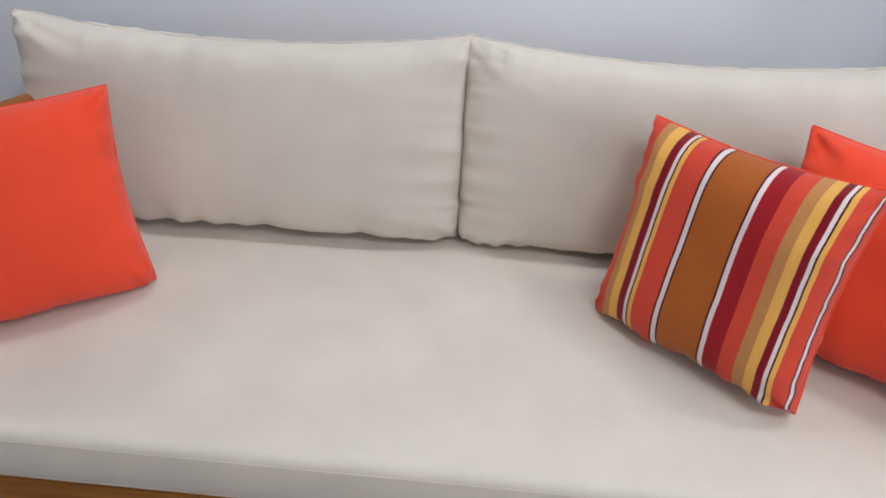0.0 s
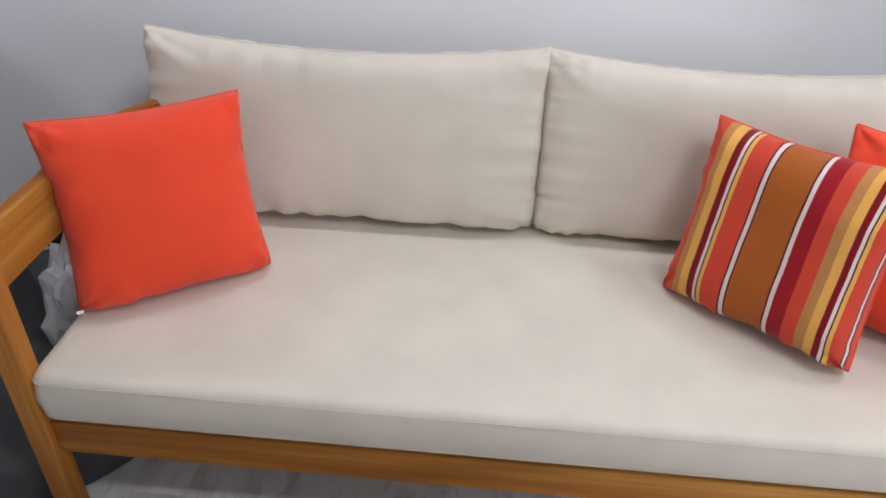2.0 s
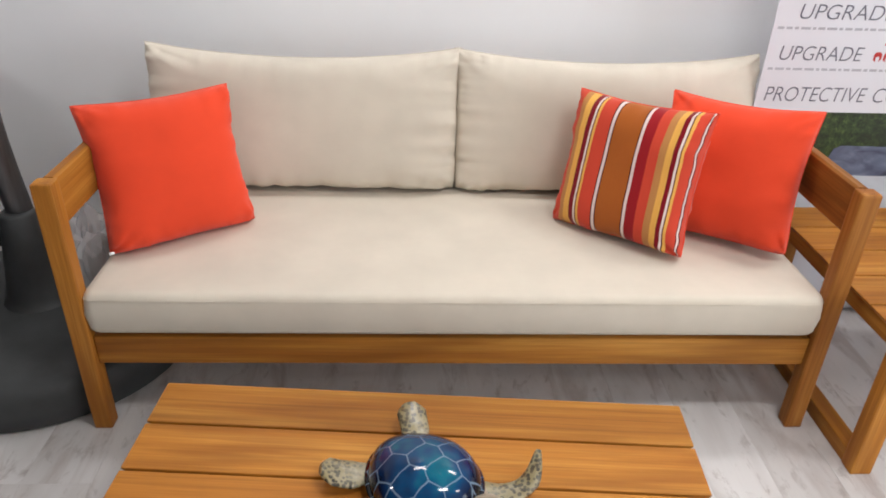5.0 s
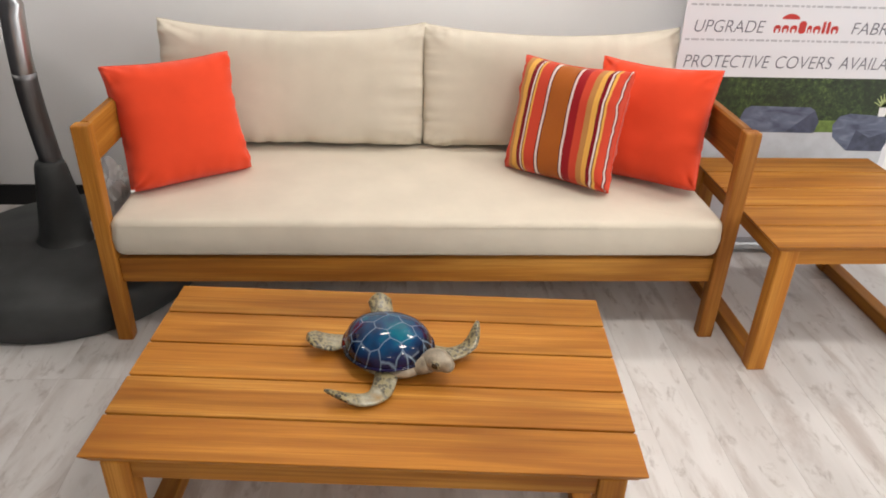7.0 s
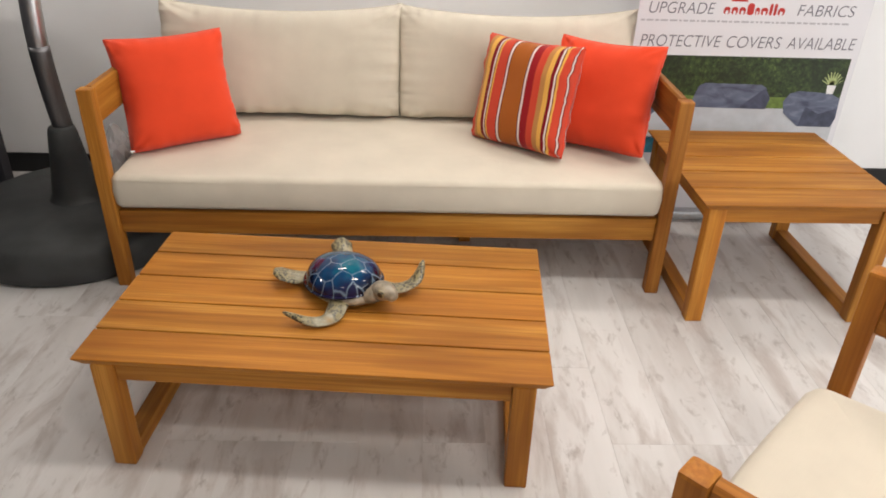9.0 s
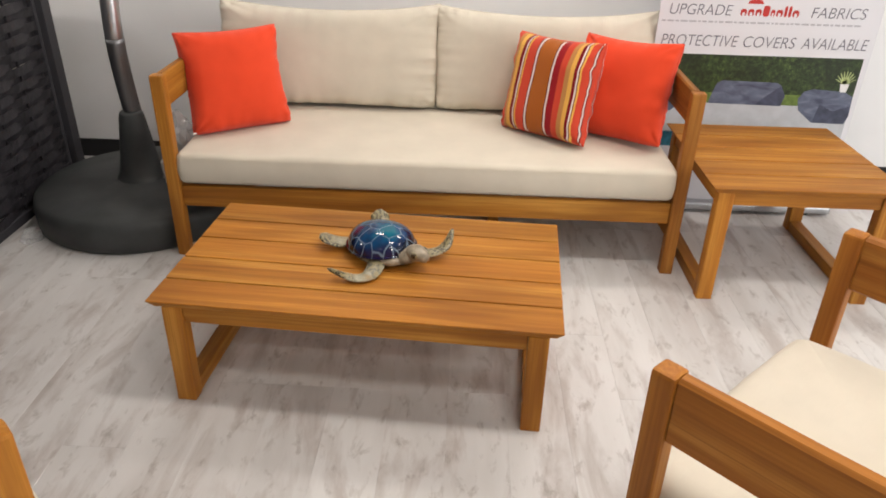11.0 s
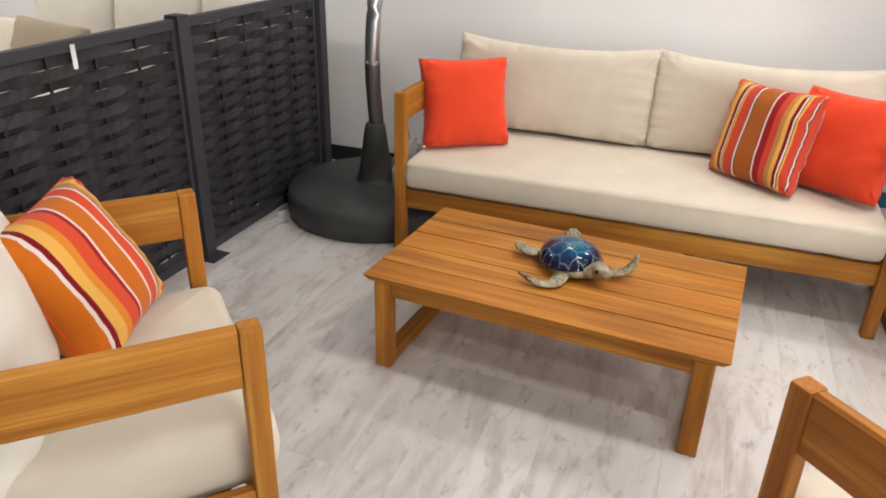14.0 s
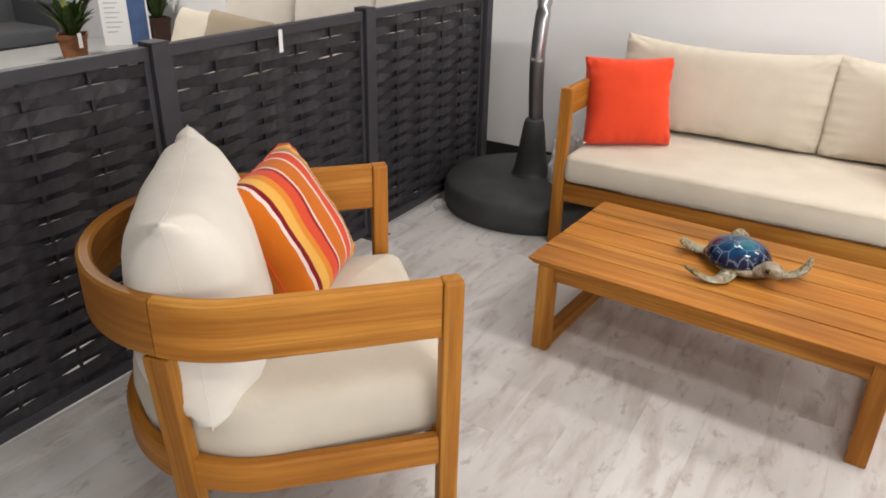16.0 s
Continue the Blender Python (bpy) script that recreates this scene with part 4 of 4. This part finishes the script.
def build_turtle():
    bm = bmesh.new()

    def dome(c):
        back = 1 - 0.20 * max(0, -c.x) ** 1.6
        x = c.x * (0.90 if c.x > 0 else 1.0)
        return Vector((x, c.y * back, (c.z if c.z > 0 else c.z * 0.28) + 0.16 * x))

    blob(bm, (0, 0, 0.042), (0.138, 0.112, 0.074), 0, shape=dome, seg=30)
    blob(bm, (0, 0, 0.038), (0.146, 0.119, 0.014), 0, seg=24, shape=lambda c: Vector((c.x * (0.90 if c.x > 0 else 1.0), c.y * (1 - 0.16 * max(0, -c.x) ** 1.6), c.z + 0.85 * c.x)))
    blob(bm, (0.004, 0, 0.024), (0.128, 0.104, 0.024), 1)
    blob(bm, (0.082, 0.006, 0.032), (0.056, 0.082, 0.028), 3)
    # neck, head with its brow, beak and eyes
    flipper(bm, [(0.070, 0.0, 0.030), (0.112, 0.012, 0.036), (0.140, 0.026, 0.050)], (0.056, 0.042, 0.030), 3, 0.027)
    blob(bm, (0.158, 0.034, 0.060), (0.043, 0.032, 0.029), 3, 0.3, shape=lambda c: Vector((c.x, c.y * (1 - 0.25 * max(0, c.x)), c.z * (1 - 0.20 * max(0, c.x)))))
    blob(bm, (0.182, 0.042, 0.053), (0.020, 0.021, 0.018), 3, 0.3, seg=14)
    for s in (-1, 1):
        blob(bm, (0.165 - s * 0.006, 0.036 + s * 0.0255, 0.064), (0.015, 0.006, 0.013), 1, 0.3, seg=10)
        blob(bm, (0.166 - s * 0.007, 0.036 + s * 0.0295, 0.064), (0.009, 0.004, 0.008), 2, 0.3, seg=8)
    flipper(bm, [(0.085, 0.070, 0.030), (0.125, 0.115, 0.020), (0.146, 0.165, 0.040), (0.124, 0.212, 0.082)], (0.030, 0.028, 0.022, 0.005), 1, 0.008)
    flipper(bm, [(0.085, -0.075, 0.030), (0.115, -0.125, 0.012), (0.100, -0.180, 0.014), (0.040, -0.236, 0.040)], (0.030, 0.029, 0.022, 0.003), 1, 0.008)
    flipper(bm, [(-0.092, 0.052, 0.026), (-0.132, 0.090, 0.026), (-0.166, 0.108, 0.050), (-0.182, 0.118, 0.062)], (0.020, 0.032, 0.034, 0.012), 1, 0.008)
    flipper(bm, [(-0.095, -0.055, 0.026), (-0.126, -0.092, 0.020), (-0.150, -0.128, 0.036), (-0.162, -0.146, 0.046)], (0.022, 0.040, 0.040, 0.014), 1, 0.008)
    bmesh.ops.scale(bm, verts=bm.verts, vec=(0.95, 0.95, 0.93))
    lo = min(v.co.z for v in bm.verts)
    bmesh.ops.translate(bm, verts=bm.verts, vec=(0, 0, -lo))
    bmesh.ops.recalc_face_normals(bm, faces=bm.faces)
    ob = part("turtle_figurine", bm, [SHELL, SKIN, EYE_BLACK, PALE_SKIN])
    ob.matrix_basis = pose(-0.180, 0.076, 0.3705, 0, 0, -49)
    return tagged(ob, "glossy blue-shelled ceramic sea turtle ornament on the coffee table", "figurine")


build_turtle()


# ---- the display beyond the fence ----
def far_sofa():
    s = thing("lounge_sofa", pose(-3.12, 1.28, 0), "long pale cream lounge sofa against the white wall beyond the fence", "sofa")
    part("base", box((-1.25, -0.40, 0.0), (1.05, 0.42, 0.30), 0.02), GREY_WICKER, s)
    part("seat", box((-1.23, -0.42, 0.302), (1.03, 0.30, 0.46), 0.05, segments=4), PALE_CREAM, s, smooth=True)
    for k in range(3):
        bm, _ = pillow_mesh(0.66, 0.54, 0.22, cx=0.02, cz=0.05, full=0.3, seed=30 + k, top=0.0)
        bmesh.ops.rotate(bm, verts=bm.verts, matrix=Matrix.Rotation(radians(-10), 3, "X"))
        bmesh.ops.translate(bm, verts=bm.verts, vec=(-0.56 + 0.645 * k, 0.18, 0.73))
        part("back_cushion", bm, PALE_CREAM, s, smooth=True)
    return s


far_sofa()
cushion("throw_pillow", stand((-4.05, 1.16, 0.615), (1, -0.10, -0.03), (0, 0.45, 1)), (0.46, 0.42, 0.16), CREAM, CREAM_SEAM, "cream throw pillow on the lounge sofa", "", "pillow", seed=41.0, n=24)
cushion("throw_pillow", stand((-3.65, 1.14, 0.615), (1, 0.10, -0.10), (0, 0.42, 1)), (0.52, 0.42, 0.16), TAN_CLOTH, TAN_CLOTH, "tan canvas throw pillow on the lounge sofa", "", "pillow", seed=43.0, n=24)


def grey_sofa(m):
    s = thing("wicker_sofa", m, "dark grey wicker sofa with grey cushions", "sofa")
    part("base", box((-0.9, -0.4, 0), (0.9, 0.4, 0.32), 0.02), GREY_WICKER, s)
    part("backrest", box((-0.9, 0.26, 0.322), (0.9, 0.4, 0.86), 0.03), GREY_CLOTH, s)
    for x in (-0.9, 0.72):
        part("arm", box((x, -0.4, 0.322), (x + 0.18, 0.258, 0.66), 0.02), GREY_WICKER, s)
    part("seat", box((-0.715, -0.38, 0.322), (0.715, 0.255, 0.46), 0.04, segments=3), GREY_CLOTH, s)
    return s


grey_sofa(pose(-6.6, 0.8, 0, 0, 0, 90))


def low_table():
    t = thing("low_table", pose(-5.0, 0.75, 0), "pale stone-topped low table beyond the fence", "table")
    part("top", box((-0.55, -0.9, 0.415), (0.35, 0.96, 0.45), 0.006), STONE, t)
    for x in (-0.50, 0.24):
        for y in (-0.85, 0.79):
            part("leg", box((x, y, 0), (x + 0.06, y + 0.06, 0.414), 0.004), GREY_WICKER, t)
    return t


low_table()


def blade(base, angle, out, tall, width, droop):
    """A folded, tapering leaf that rises from base and bows outwards."""
    bm = bmesh.new()
    prev = None
    for i in range(9):
        s = i / 8
        w = width * math.sin(math.pi * min(0.98, s * 0.86 + 0.10))
        d = out * s ** 1.5
        c = base + Vector((math.cos(angle) * d, math.sin(angle) * d, tall * (s - droop * s * s)))
        e = Vector((-math.sin(angle), math.cos(angle), 0)) * w
        row = [bm.verts.new(c - e), bm.verts.new(c + Vector((0, 0, -0.3 * w))), bm.verts.new(c + e)]
        if prev:
            for j in range(2):
                bm.faces.new((prev[j], prev[j + 1], row[j + 1], row[j]))
        prev = row
    bmesh.ops.solidify(bm, geom=bm.faces[:], thickness=0.0015)
    return bm


def potted_plant(m, r, h, leaves, red, label, seed, pot, spread=0.20):
    p = thing("potted_plant", m, label, "potted plant")
    part("pot", lathe([(r * 0.80, 0), (r * 0.84, 0.004), (r * 1.02, h - 0.03), (r * 1.10, h - 0.028), (r * 1.12, h), (r * 1.0, h), (r * 0.96, h - 0.03)], 4), pot, p)
    part("soil", lathe([(r * 0.9, h - 0.05), (r * 0.94, h - 0.036), (r * 0.3, h - 0.030)], 4), DARK_WOOD, p)
    rnd = random.Random(seed)
    for k in range(leaves):
        a = rnd.uniform(0, math.tau)
        root = Vector((math.cos(a) * 0.03, math.sin(a) * 0.03, h - 0.035))
        part("leaf", blade(root, a, rnd.uniform(0.05, spread), rnd.uniform(0.20, 0.46), rnd.uniform(0.018, 0.034), rnd.uniform(0.15, 0.45)),
             YELLOW_LEAF if k % 6 == 0 else LEAF, p, smooth=True)
    if red:
        part("stem", tube([(0.0, 0.0, h - 0.03), (0.03, 0.05, h + 0.14), (0.05, 0.10, h + 0.24)], 0.005, 8), LEAF, p, smooth=True)
        for k in range(red):
            a = k * 2.4
            part("bract", blade(Vector((0.05, 0.10, h + 0.20 + 0.012 * k)), a, rnd.uniform(0.05, 0.09), rnd.uniform(0.01, 0.07), 0.013, 0.6), RED_LEAF, p, smooth=True)
    return p


bromeliad = potted_plant(pose(-4.84, 0.755, 0.4505, 0, 0, 8), 0.125, 0.18, 54, 11, "bromeliad with red bracts in a square brown glazed pot", 3, CLAY)
part("care_tag", box((0.128, -0.072, 0.10), (0.130, -0.038, 0.20), 0.0005), PAPER, bromeliad, "white paper care tag")
potted_plant(pose(-4.95, 1.58, 0.4505, 0, 0, 30), 0.10, 0.20, 30, 0, "leafy green plant in a dark wooden planter", 8, DARK_WOOD, 0.16)


def card_stand():
    c = thing("card_stand", pose(-5.04, 1.36, 0.4505, 0, 0, 54), "upright white and blue product card on the low table", "sign")
    part("card", box((-0.18, 0, 0.0), (0.016, 0.006, 0.46), 0.001), PAPER, c)
    part("blue_panel", box((0.017, 0, 0.0), (0.150, 0.006, 0.46), 0.001), BLUE_INK, c, "blue printed panel")
    part("border", box((0.151, 0, 0.0), (0.165, 0.006, 0.46), 0.001), PAPER, c)
    part("foot", box((-0.18, 0.0065, 0.0), (0.165, 0.08, 0.004), 0.001), PAPER, c)
    for k in range(7):
        part("print_bar", box((-0.150, -0.001, 0.10 + k * 0.036), (-0.150 + 0.13 * (0.6 + 0.4 * ((k * 7) % 5) / 5), -0.0003, 0.108 + k * 0.036), 0), INK_PALE, c)
    return c


card_stand()


# ---- floor planks, laid along y ----
def lay_floor():
    floor = bpy.data.objects["floor"]
    w, length = 0.184, 1.22
    meshes = {}

    def plank_mesh(y0, y1):
        key = round(y1 - y0, 3)
        if key not in meshes:
            bm = box((0.0001, 0.0001, -0.0058), (w - 0.0001, key - 0.0001, 0.0), 0.0006, segments=1)
            me = bpy.data.meshes.new("plank")
            bm.to_mesh(me)
            bm.free()
            me.materials.append(PLANK)
            meshes[key] = me
        return meshes[key]

    rnd = random.Random(11)
    x = -8.04
    while x < 4.5:
        y = -5.04 - round(rnd.choice((0.0, 0.31, 0.61, 0.87)), 3)
        while y < WALL_Y - 0.001:
            a, b = max(y, -5.04), min(y + length, WALL_Y - 0.001)
            if b - a > 0.02:
                ob = new("plank", plank_mesh(a, b))
                ob.parent = floor
                ob.location = (x, a, 0)
            y += length
        x += w


lay_floor()
